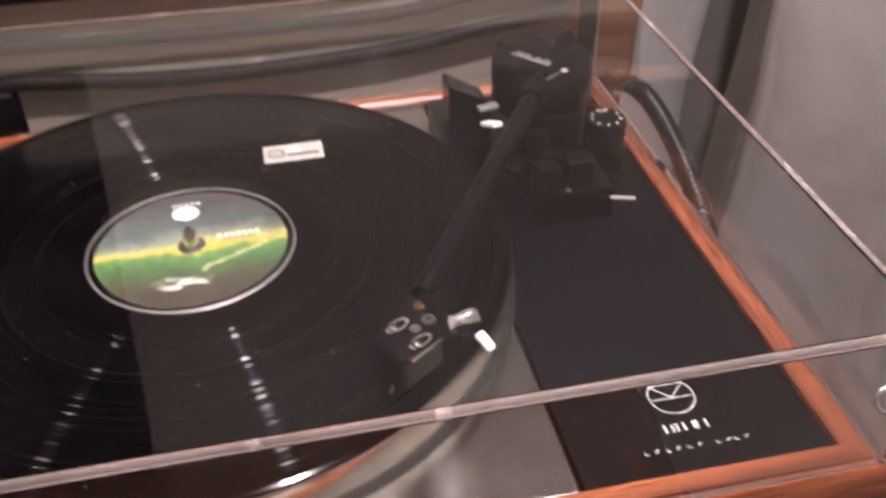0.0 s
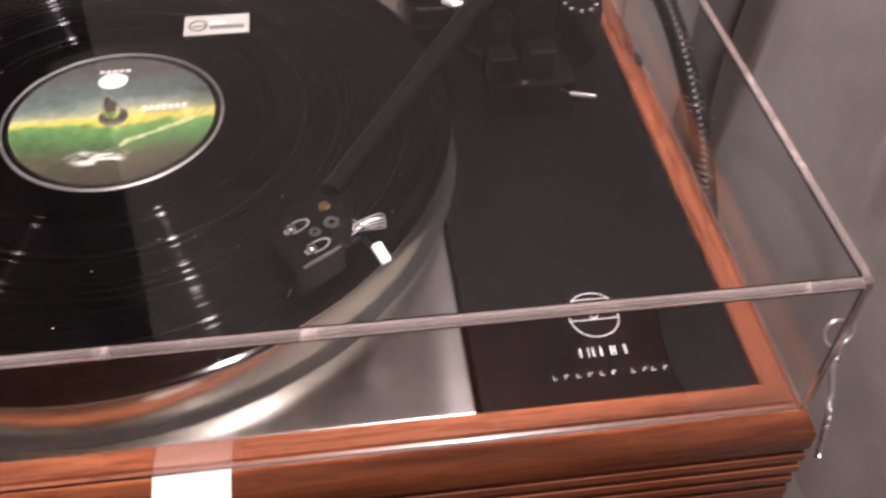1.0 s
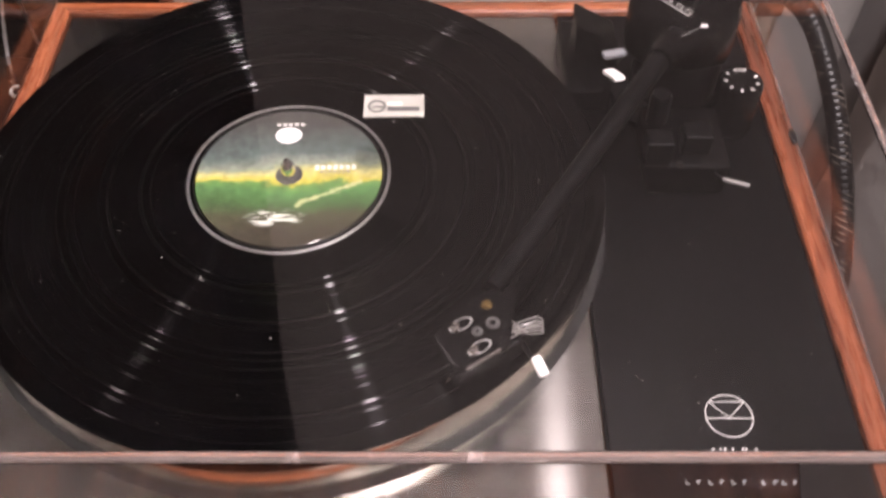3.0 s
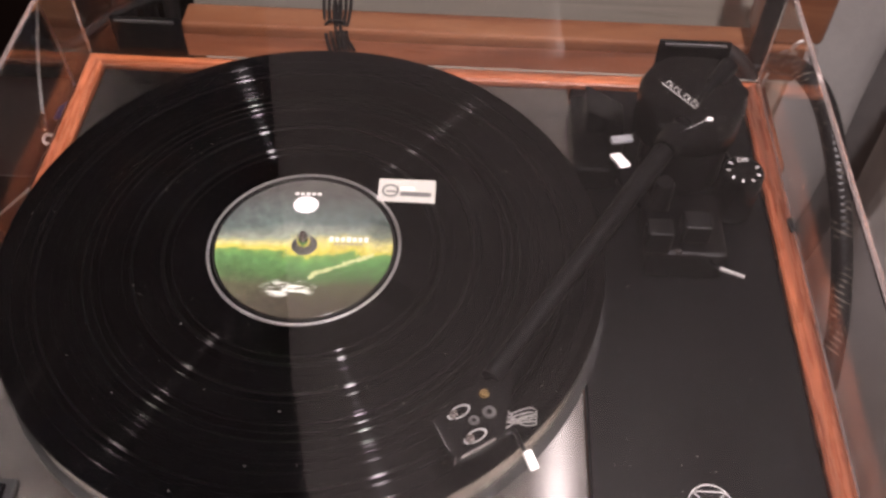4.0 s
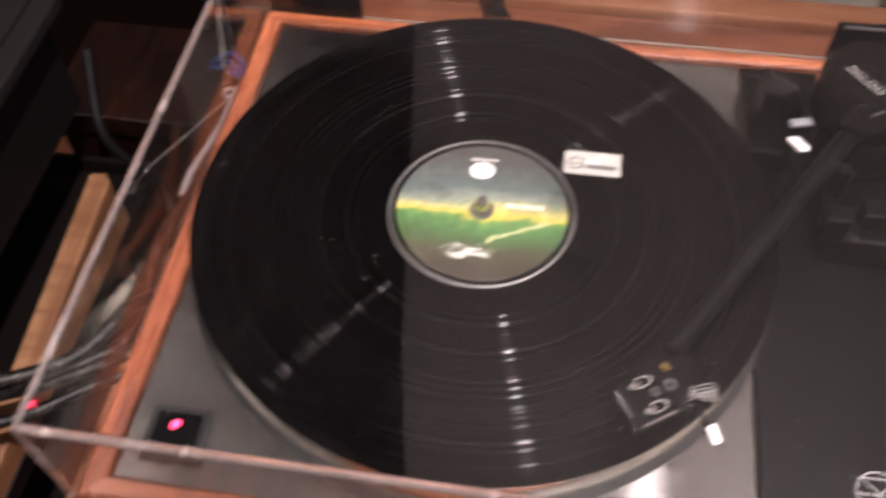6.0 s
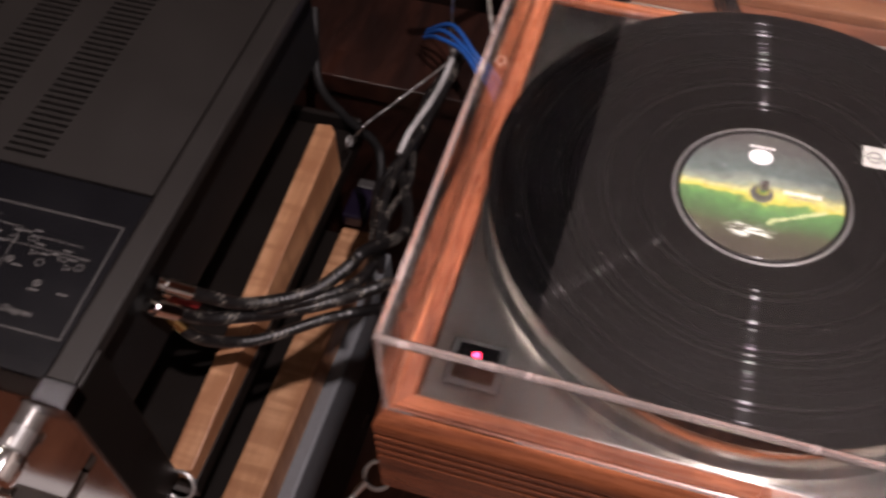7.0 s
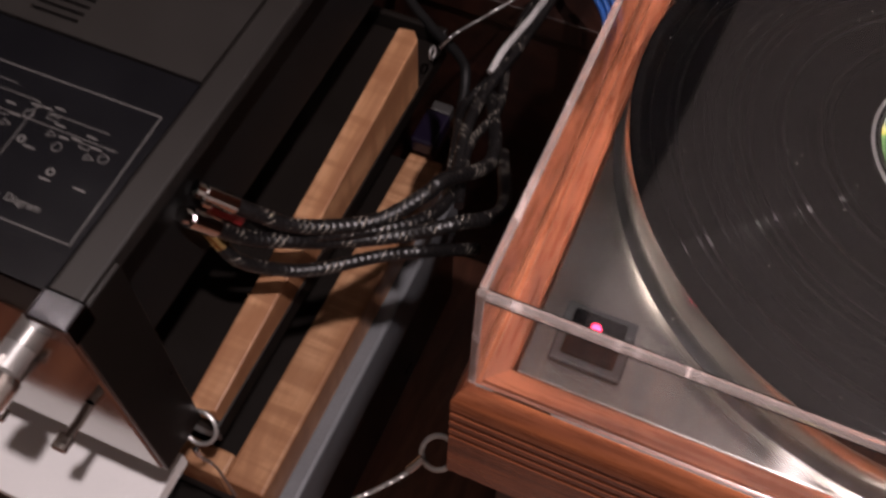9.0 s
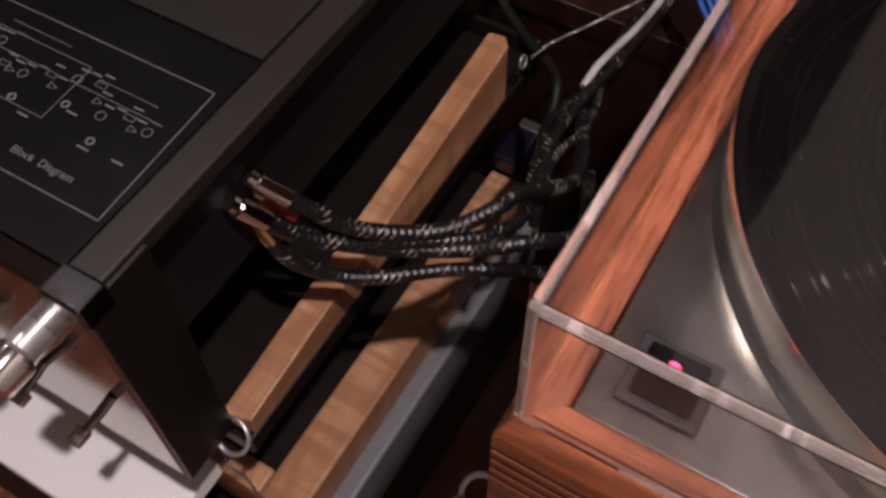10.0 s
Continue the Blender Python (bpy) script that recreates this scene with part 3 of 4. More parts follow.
LX, LY, LR = 0.3710, 0.0606, 0.0101
emblem = lathe([(LR - 0.0002, ZB), (LR + 0.0002, ZB), (LR + 0.0002, ZB + 0.00015), (LR - 0.0002, ZB + 0.00015), (LR - 0.0002, ZB)], 48, m=Matrix.Translation((LX, LY, 0)))
flat_bar(LX - LR, LY - 0.0012, LX + LR, LY - 0.0012, 0.00036, ZB, bm=emblem)
flat_bar(LX - 0.0078, LY + 0.0068, LX + 0.0078, LY + 0.0068, 0.00036, ZB, bm=emblem)
flat_bar(LX - 0.0078, LY + 0.0068, LX, LY - 0.0010, 0.00036, ZB, bm=emblem)
flat_bar(LX + 0.0078, LY + 0.0068, LX, LY - 0.0010, 0.00036, ZB, bm=emblem)
part("emblem", emblem, M_PRINT, turntable, "white printed round emblem")
for k, (w, h) in enumerate(((0.0032, 0.0044), (0.0017, 0.0044), (0.0042, 0.0044), (0.0042, 0.0044))):
    x = LX - 0.0081 + (0.0, 0.0044, 0.0088, 0.0144)[k]
    b = flat_bar(x - w / 2, 0.0432 - h / 2, x - w / 2, 0.0432 + h / 2, 0.0007, ZB)
    if k == 0:
        flat_bar(x + w / 2, 0.0432 - h / 2, x + w / 2, 0.0432 + h / 2, 0.0006, ZB, bm=b)
    if k > 1:
        flat_bar(x + w / 2, 0.0432 - h / 2, x + w / 2, 0.0432 + h / 2, 0.0008, ZB, bm=b)
    part("print_bar", b, M_PRINT, turntable)
for k in range(10):
    x = 0.3488 + 0.0047 * k + (0.0030 if k > 5 else 0.0) - (0.0012 if k > 7 else 0)
    b = flat_bar(x - 0.0007, 0.0317, x - 0.0007, 0.0335, 0.0004, ZB)
    flat_bar(x - 0.0007, 0.0333 if k % 2 else 0.0319, x + 0.0007, 0.0333 if k % 2 else 0.0319, 0.0004, ZB, bm=b)
    part("print_bar", b, M_PRINT, turntable)


# ---------------------------------------------------------------- lid
LT, LZ0, LZ1 = 0.0031, 0.0984, 0.1695
L0, L1, B0, B1 = 0.0046, PW - 0.0040, 0.0052, PD - 0.0040
lid = thing("dust_cover", "clear acrylic turntable dust cover, closed, lightly dusty", "dust cover", at=(PW / 2, PD / 2, LZ0))
loff = Vector(lid.location)


def lid_part(name, lo, hi, material=None, bevel=0.0, label=""):
    ob = part(name, box(Vector(lo) - loff, Vector(hi) - loff, bevel), material or M_ACRYLIC, lid, label)
    ob.visible_shadow = False
    return ob


g = 0.0002
lid_part("top_panel", (L0 + LT + g, B0 + LT + g, LZ1 - LT), (L1 - LT - g, B1 - LT - g, LZ1))
lid_part("front_panel", (L0 + LT + g, B0, LZ0), (L1 - LT - g, B0 + LT, LZ1 - LT - g))
lid_part("back_panel", (L0 + LT + g, B1 - LT, LZ0), (L1 - LT - g, B1, LZ1 - LT - g))
lid_part("side_panel", (L0, B0 + LT + g, LZ0), (L0 + LT, B1 - LT - g, LZ1 - LT - g))
lid_part("side_panel", (L1 - LT, B0 + LT + g, LZ0), (L1, B1 - LT - g, LZ1 - LT - g))
lid_part("top_edge", (L0 + LT + g, B0, LZ1 - LT), (L1 - LT - g, B0 + LT, LZ1), M_EDGE, 0.0008, "pale pinkish sawn edge")
lid_part("top_edge", (L0 + LT + g, B1 - LT, LZ1 - LT), (L1 - LT - g, B1, LZ1), M_EDGE, 0.0008)
lid_part("top_edge", (L0, B0 + LT + g, LZ1 - LT), (L0 + LT, B1 - LT - g, LZ1), M_EDGE, 0.0008)
lid_part("top_edge", (L1 - LT, B0 + LT + g, LZ1 - LT), (L1, B1 - LT - g, LZ1), M_EDGE, 0.0008)
for cx in (L0, L1 - LT):
    for cy in (B0, B1 - LT):
        lid_part("corner_joint", (cx, cy, LZ0), (cx + LT, cy + LT, LZ1), M_EDGE, 0.0008)
for hx in (0.028, 0.369):
    h = part("hinge", box(Vector((hx, 0.3455, 0.1006)) - loff, Vector((hx + 0.045, 0.3485, 0.130)) - loff, 0.0015), M_BLACK, lid, "black plastic lid hinge")
    part("hinge_leaf", box(Vector((hx + 0.002, 0.3568, 0.050)) - loff, Vector((hx + 0.043, 0.362, 0.0900)) - loff, 0.002), M_BLACK, h)
    part("hinge_pin", box(Vector((hx + 0.004, 0.3440, 0.1275)) - loff, Vector((hx + 0.041, 0.3453, 0.1290)) - loff), M_GREY, h)


part("stop_pad", lathe([(0, 0.0004), (0.0022, 0.0004), (0.0027, 0.0), (0.0027, -0.0012), (0, -0.0012)], 20, m=Matrix.Translation(Vector((0.4366, 0.2275, 0.1004)) - loff) @ Matrix.Diagonal((0.8, 2.0, 1, 1))), M_BLACK_MATT, lid, "small black rubber stop")


# sticker on the lid
sticker = thing("sticker", "small white paper sticker with grey print on the lid", "sticker", at=(0.2264, 0.1803, LZ1 - LT - 0.0010))
st = box((-0.0136, -0.0072, 0.0001), (0.0136, 0.0072, 0.0004))
part("paper", st, M_STICKER, sticker)
part("print_ring", lathe([(0.0031, 0.0003), (0.0041, 0.0003), (0.0041, 0.0006), (0.0031, 0.0006), (0.0031, 0.0003)], 24, m=Matrix.Translation((-0.0078, -0.0004, 0))), M_INK, sticker)
part("print_bar", flat_bar(-0.0100, -0.0008, -0.0050, -0.0008, 0.0010, 0.0004), M_INK, sticker)
part("print_bar", flat_bar(-0.0030, 0.0012, 0.0035, 0.0012, 0.0020, 0.0004), M_PRINTDIM, sticker)
part("print_bar", flat_bar(-0.0030, -0.0022, 0.0115, -0.0022, 0.0026, 0.0004), M_INK, sticker)
sticker.rotation_euler = (0, 0, radians(0.5))


# ---------------------------------------------------------------- record
def record():
    r = thing("record", "black vinyl long-playing record with a green and yellow landscape label", "record", at=(SX, SY, 0.1193))
    body = part("disc", lathe([(0.0036, 0.0), (0.1526, 0.0), (0.1539, 0.0008), (0.1539, 0.0016), (0.1526, 0.0022), (0.1504, 0.0018), (0.1490, 0.0014)], 160), M_VINYL, r, smooth=True)
    grooves = part("groove_area", lathe([(0.1490, 0.0014), (0.0640, 0.0014)], 200), M_GROOVE, r, "fine grooves in bands", smooth=True)
    part("run_out", lathe([(0.0640, 0.0014), (0.0525, 0.0014), (0.0512, 0.0017), (0.0500, 0.0016), (0.0470, 0.0014), (0.0455, 0.0015)], 128), M_VINYL, r, smooth=True)
    # Silver and grey rings paint the glint of the vinyl's raised rim.
    part("rim_glint", lathe([(0.0481, 0.0015), (0.0485, 0.0021), (0.0492, 0.0021), (0.0498, 0.00158)], 128), M_CLEARWIRE, r, "silver ring standing in for the glint on the label's raised rim")
    part("rim_glint", lathe([(0.0462, 0.0014), (0.0464, 0.00185), (0.0466, 0.0014)], 128), M_GREY, r, "fine grey ring inside it, part of the same painted glint")
    lab = part("label", lathe([(0.0455, 0.0015), (0.0451, 0.0017), (0.0066, 0.0017)], 96), M_LABEL, r, "printed landscape label")
    part("centre_hole", lathe([(0.0066, 0.0017), (0.0060, 0.0012), (0.0036, 0.0010)], 48), M_GREY, lab)
    part("print_spot", lathe([(0, 0.0018), (0.0058, 0.0018), (0.0058, 0.0017)], 32, m=Matrix.Translation((-0.002, 0.0275, 0)) @ Matrix.Diagonal((1.15, 1, 1, 1))), M_PRINT, lab)
    for k in range(5):
        part("print_bar", flat_bar(-0.0085 + 0.0030 * k, 0.0352, -0.0064 + 0.0030 * k, 0.0352, 0.0018, 0.0017), M_PRINTDIM, lab)
    for k in range(7):
        part("print_bar", flat_bar(0.0125 + 0.0030 * k, 0.0042, 0.0146 + 0.0030 * k, 0.0041, 0.0026 if k % 3 else 0.0032, 0.0017), M_PRINTDIM, lab)
        part("print_bar", flat_bar(0.0150 + 0.0022 * k, 0.0012, 0.0165 + 0.0022 * k, 0.0012, 0.0011, 0.0017), M_PRINTAMP, lab)
    return r


record().rotation_euler = (0, 0, radians(2))


# ---------------------------------------------------------------- tonearm
arm = thing("tonearm", "black pickup arm with a silver-tipped cue lever, lowered on the record", "tonearm", at=(0.376, 0.262, 0.0970))
aoff = Vector(arm.location)


def arm_part(name, bm, material=None, label="", parent=None, smooth=False):
    bmesh.ops.translate(bm, vec=-aoff, verts=bm.verts)
    return part(name, bm, material or M_ARM, parent or arm, label, smooth)


PIVOT, HEAD = Vector((0.3745, 0.2600, 0.1500)), Vector((0.2688, 0.0934, 0.1435))
along = (HEAD - PIVOT).normalized()
turn = math.atan2(along.y, along.x)


def arm_frame(p):
    return Matrix.Translation(p) @ Matrix.Rotation(turn, 4, "Z")


arm_part("base_collar", lathe([(0, 0.097), (0.036, 0.097), (0.036, 0.101), (0.034, 0.103), (0, 0.103)], 48, m=Matrix.Translation((0.376, 0.265, 0))), smooth=True)
arm_part("pillar", lathe([(0, 0.103), (0.0235, 0.103), (0.0235, 0.126), (0.0215, 0.129), (0, 0.129)], 40, m=Matrix.Translation((0.377, 0.268, 0))), smooth=True)
# bearing yoke, a waisted drum with a flat top plate
arm_part("bearing_yoke", lathe([(0, 0.122), (0.027, 0.122), (0.0295, 0.126), (0.0295, 0.149), (0.0275, 0.1525), (0, 0.1525)], 48, m=Matrix.Translation((0.377, 0.277, 0))), M_BLACK, smooth=True)
arm_part("name_plate", box((-0.020, -0.0125, 0.0), (0.016, 0.0125, 0.0030), 0.001, m=arm_frame((0.374, 0.266, 0.1525))), M_BLACK)
plate_m = Matrix.Translation((0.3690, 0.2690, 0.1525)) @ Matrix.Rotation(radians(-50), 4, "Z")
for k in range(8):
    d = -0.0108 + 0.0029 * k + (0.0016 if k > 3 else 0)
    b = box((d - 0.0008, -0.0012, 0.0031), (d - 0.00045, 0.0015, 0.0033))
    box((d - 0.0008, -0.0012 if k % 2 else 0.0011, 0.0031), (d + 0.0008, -0.0008 if k % 2 else 0.0015, 0.0033), bm=b)
    bmesh.ops.transform(b, matrix=plate_m, verts=b.verts)
    arm_part("print_bar", b, M_PRINTDIM)
arm_part("print_line", box((-0.0130, -0.0031, 0.0031), (0.0120, -0.0027, 0.0033), m=plate_m), M_PRINTDIM)
for k in range(9):
    b = box((-0.0003, -0.0003, 0), (0.0003, 0.0003, 0.0002), m=Matrix.Translation((0.3640 + 0.0021 * k, 0.2390 + 0.0014 * k, 0.1556)))
    arm_part("scale_mark", b, M_PRINT)
arm_part("scale_plate", prism([(0.358, 0.236), (0.366, 0.230), (0.389, 0.247), (0.384, 0.257)], 0.150, 0.1555, bevel=0.0008), M_BLACK)
arm_part("scale_mark", box((0.3795, 0.2490, 0.1555), (0.3825, 0.2512, 0.1558)), M_PRINT)
arm_part("bearing_cap", lathe([(0, 0.133), (0.0065, 0.133), (0.0070, 0.1345), (0.0070, 0.152), (0, 0.152)], 24, m=Matrix.Translation((0.3995, 0.2770, 0))), M_BLACK)
arm_part("counterweight", lathe([(0, -0.014), (0.0135, -0.014), (0.0150, -0.012), (0.0150, 0.012), (0.0135, 0.014), (0, 0.014)], 40, m=Matrix.Translation((0.3885, 0.2990, 0.1320)) @ Matrix.Rotation(turn, 4, "Z") @ Matrix.Rotation(radians(90), 4, "Y")), M_BLACK, "black cylindrical counterweight", smooth=True)
arm_part("counterweight_stub", tube([PIVOT, PIVOT - along * 0.045], 0.0055, 16, straight=True))
# tube, slightly tapered
arm_part("arm_tube", tube([PIVOT - along * 0.004, PIVOT + along * 0.06, HEAD], 0.0057, 20, straight=True, taper=0.0046), M_ARM, "matt black arm tube", smooth=True)
arm_part("tube_collar", tube([PIVOT + along * 0.018, PIVOT + along * 0.034], 0.0078, 20, straight=True), M_BLACK, smooth=True)
# head shell and cartridge
HF = Matrix.Translation((0.2660, 0.0858, 0.1435)) @ Matrix.Rotation(radians(-146), 4, "Z")
arm_part("headshell", prism([(-0.013, -0.004), (0.010, -0.0060), (0.0265, 0.0015), (0.0275, 0.0165), (0.0245, 0.0208), (0.0035, 0.0215), (-0.013, 0.0035)], -0.0022, 0.0014, m=HF, bevel=0.0007), M_BLACK, "black slotted headshell")
for sy in (0.0030, 0.0160):
    slot = lathe([(0.0022, 0.0014), (0.0026, 0.0014), (0.0026, 0.0018), (0.0022, 0.0018), (0.0022, 0.0014)], 20, m=HF @ Matrix.Translation((0.0145, sy, 0)) @ Matrix.Diagonal((2.1, 1, 1, 1)))
    arm_part("slot_rim", slot, M_SILVER, "bright slot rim")
    arm_part("screw", lathe([(0, 0.0034), (0.0010, 0.0033), (0.0018, 0.0029), (0.0022, 0.0022), (0.0022, 0.0013)], 20, m=HF @ Matrix.Translation((0.0172, sy, 0))), M_CHROME, "chrome slotted screw")
    arm_part("screw_slot", box((-0.0019, -0.0003, 0.0029), (0.0019, 0.0003, 0.00305), m=HF @ Matrix.Translation((0.0172, sy, 0)) @ Matrix.Rotation(0.7, 4, "Z")), M_INK)
arm_part("brass_screw", lathe([(0, 0.0030), (0.0017, 0.0029), (0.0024, 0.0020), (0.0024, 0.0012)], 20, m=HF @ Matrix.Translation((0.0005, 0.0010, 0))), M_BRASS)
arm_part("washer", lathe([(0.0012, 0.0019), (0.0028, 0.0020), (0.0030, 0.0013)], 20, m=HF @ Matrix.Translation((0.0034, 0.0095, 0))), M_GREY)
arm_part("washer", lathe([(0.0008, 0.0018), (0.0022, 0.0019), (0.0024, 0.0013)], 20, m=HF @ Matrix.Translation((0.0110, 0.0095, 0))), M_GREY)
arm_part("shell_edge", box((0.0080, 0.0208, 0.0006), (0.0244, 0.0216, 0.0018), m=HF), M_CHROME)
arm_part("cartridge", box((0.004, 0.0020, -0.0165), (0.0265, 0.0185, -0.0024), 0.0012, m=HF), M_BLACK, "black cartridge body")
arm_part("stylus", tube([HF @ Vector((0.022, 0.010, -0.0165)), HF @ Vector((0.0262, 0.010, -0.0225))], 0.0006, 8, straight=True), M_CHROME)
# finger lift with a white tip
arm_part("finger_lift", tube([HF @ Vector((0.006, 0.0205, -0.0005)), (0.2790, 0.0680, 0.1435), (0.2815, 0.0610, 0.1470), (0.2838, 0.0545, 0.1505)], 0.0009, 8), M_ARM, smooth=True)
arm_part("finger_tip", box((-0.0019, -0.0040, -0.0013), (0.0019, 0.0040, 0.0013), 0.0007, m=Matrix.Translation((0.2851, 0.0512, 0.1525)) @ Matrix.Rotation(radians(28), 4, "Z") @ Matrix.Rotation(radians(20), 4, "X")), M_WHITE, "white tip")
for k in range(4):
    s = 0.0016 * k
    arm_part("signal_wire", tube([(0.2712, 0.0712 + s, 0.1430), (0.2760, 0.0695 + s * 1.6, 0.1445), (0.2820, 0.0740 - s * 0.7, 0.1455), (0.2882, 0.0762 - s, 0.1450), (0.2862, 0.0796 - s * 1.3, 0.1440), (0.2784, 0.0772 - s, 0.1430), (0.2717, 0.0744 + s * 0.4, 0.1420)], 0.00030, 6), M_CLEARWIRE)
# arm rest with its clip
rest = arm_part("arm_rest", prism([(0.3150, 0.250), (0.3400, 0.250), (0.3400, 0.312), (0.3150, 0.312)], 0.0972, 0.1130, bevel=0.002), M_BLACK)
post = box((0.3190, 0.2660, 0.1128), (0.3420, 0.2860, 0.1440), 0.0012)
for v in post.verts:
    if v.co.z > 0.140 and v.co.x > 0.33:
        v.co.z -= 0.012
arm_part("rest_post", post, M_BLACK)
arm_part("rest_clip", box((-0.0030, -0.0080, -0.0012), (0.0030, 0.0080, 0.0012), 0.0006, m=Matrix.Translation((0.3365, 0.2375, 0.1345)) @ Matrix.Rotation(radians(14), 4, "Z") @ Matrix.Rotation(radians(-24), 4, "X")), M_WHITE, "bright arm clip")
arm_part("rest_clip_arm", box((-0.0060, -0.0024, -0.0012), (0.0060, 0.0024, 0.0012), 0.0006, m=Matrix.Translation((0.3375, 0.2495, 0.1385)) @ Matrix.Rotation(radians(12), 4, "Z")), M_LOWGREY)
arm_part("rest_stem", tube([(0.3370, 0.2520, 0.1120), (0.3370, 0.2500, 0.1375)], 0.0026, 12, straight=True), M_BLACK)
# bias dial and arm-lift unit
dial = arm_part("bias_dial", lathe([(0, 0.0970), (0.0110, 0.0970), (0.0118, 0.0990), (0.0118, 0.1270), (0.0108, 0.1285), (0, 0.1285)], 36, m=Matrix.Translation((0.4045, 0.2400, 0))), M_BLACK, "black round dial with white marks", smooth=True)
for k in range(9):
    if k in (1, 2):
        continue
    a = radians(40 * k + 20)
    arm_part("dial_mark", box((0.0072, -0.00045, 0.1285), (0.0092, 0.00045, 0.1287), m=Matrix.Translation((0.4045, 0.2400, 0)) @ Matrix.Rotation(a, 4, "Z")), M_PRINT)
word("OFF", 0.0038, Matrix.Translation(Vector((0.4050, 0.2465, 0.1287)) - aoff), M_PRINT, arm, "dial_word")
arm_part("lift_unit", box((0.352, 0.188, 0.0972), (0.392, 0.232, 0.1180), 0.002), M_BLACK)
arm_part("lift_block", box((0.3480, 0.1880, 0.118), (0.3610, 0.1990, 0.1330), 0.001), M_ARM)
arm_part("lift_block", box((0.3680, 0.1960, 0.118), (0.3820, 0.2080, 0.1300), 0.001), M_ARM)
arm_part("lift_pillar", lathe([(0, 0.118), (0.0055, 0.118), (0.0055, 0.134), (0.0045, 0.1360), (0, 0.136)], 24, m=Matrix.Translation((0.3590, 0.2220, 0))), M_ARM, smooth=True)
arm_part("cue_lever", tube([(0.3820, 0.2000, 0.1130), (0.3835, 0.1920, 0.1135), (0.3845, 0.1860, 0.1140), (0.3880, 0.1815, 0.1150)], 0.0009, 8), M_ARM)
arm_part("cue_tip", tube([(0.3872, 0.1822, 0.1150), (0.3985, 0.1765, 0.1165)], 0.0010, 10, straight=True), M_SILVER, "silver lever tip")
arm_part("lift_screw", lathe([(0, 0.1195), (0.0014, 0.1195), (0.0018, 0.118)], 12, m=Matrix.Translation((0.3660, 0.1895, 0))), M_CHROME)

# paper tag folded over the plinth's front edge
tag = bmesh.new()
tp = [(0.0050, 0.0990), (0.0015, 0.0986), (-0.0030, 0.0974), (-0.0080, 0.0946), (-0.0118, 0.0898), (-0.0135, 0.0830), (-0.0140, 0.0700)]
for (y0, z0), (y1, z1) in zip(tp, tp[1:]):
    tag.faces.new([tag.verts.new(c) for c in ((0.1995, y0, z0), (0.2265, y0, z0), (0.2265, y1, z1), (0.1995, y1, z1))])
bmesh.ops.remove_doubles(tag, verts=tag.verts, dist=1e-6)
bmesh.ops.solidify(tag, geom=tag.faces[:], thickness=0.0003)
single("paper_tag", tag, M_PAPER, "blank white paper tag folded over the plinth's front edge", "tag")


# ---------------------------------------------------------------- tethers: ring, wire and swivel
def tether(name, ring_at, ring_m, points, label, major=0.0065, minor=0.0011):
    t = thing(name, label, "tether ring", "steel tether rings", at=ring_at)
    o = Vector(ring_at)
    part("ring", ring_bar(major, minor, m=ring_m), M_SILVER, t, smooth=True)
    line = smooth_line([Vector(p) - o for p in points], 24)
    for phase in (0.0, math.pi):
        run, strand = 0.0, []
        for i, c in enumerate(line):
            ahead = (line[min(i + 1, len(line) - 1)] - line[max(i - 1, 0)]).normalized()
            side = ahead.cross(Vector((0.3, 0.2, 1))).normalized()
            run += (c - line[i - 1]).length if i else 0.0
            turn_by = run * 1100 + phase
            strand.append(c + 0.0007 * (math.cos(turn_by) * side + math.sin(turn_by) * ahead.cross(side)))
        part("wire", tube(strand, 0.00075, 6, straight=True), M_CLEARWIRE, t, "twisted steel wire", smooth=True)
    a = Vector(points[0]) - o
    d = (Vector(points[1]) - Vector(points[0])).normalized()
    part("ferrule", tube([a, a + d * 0.012], 0.0022, 10, straight=True), M_CHROME, t)
    return t


tether("tether_ring", (-0.012, 0.019, -0.036), Matrix.Rotation(radians(25), 4, "X"), [(-0.018, 0.014, -0.037), (-0.026, 0.004, -0.048), (-0.040, -0.012, -0.052), (-0.062, -0.034, -0.056), (-0.10, -0.07, -0.09), (-0.13, -0.10, -0.165)], "shiny steel ring on a twisted wire beside the plinth", 0.0088, 0.0014)
tether("tether_ring", (0.522, 0.488, 0.012), Matrix.Rotation(radians(65), 4, "X"), [(0.515, 0.485, 0.014), (0.500, 0.475, 0.020), (0.485, 0.45, 0.012), (0.47, 0.42, 0.003), (0.46, 0.385, 0.002)], "shiny steel ring on a wire behind the lid corner", 0.0090, 0.0018)
tether("tether_ring", (0.492, 0.066, 0.062), Matrix.Rotation(radians(60), 4, "X"), [(0.490, 0.060, 0.059), (0.476, 0.040, 0.066), (0.455, 0.012, 0.090), (0.4495, -0.001, 0.072)], "steel ring on a thin wire at the plinth's front corner")
tether("tether_ring", (-0.1750, 0.0085, -0.1445), Matrix.Rotation(radians(48), 4, "X"), [(-0.1745, -0.003, -0.156), (-0.175, -0.002, -0.175), (-0.178, 0.006, -0.22), (-0.183, 0.012, -0.31)], "steel ring hanging on a thin wire from the wooden rail", 0.0115, 0.0015)
tether("tether_ring", (-0.165, 0.362, -0.130), Matrix.Rotation(radians(80), 4, "Y"), [(-0.162, 0.37, -0.131), (-0.155, 0.388, -0.128), (-0.135, 0.42, -0.124), (-0.115, 0.453, -0.12), (-0.10, 0.475, -0.115)], "steel ring and wire behind the wooden rail", 0.005)
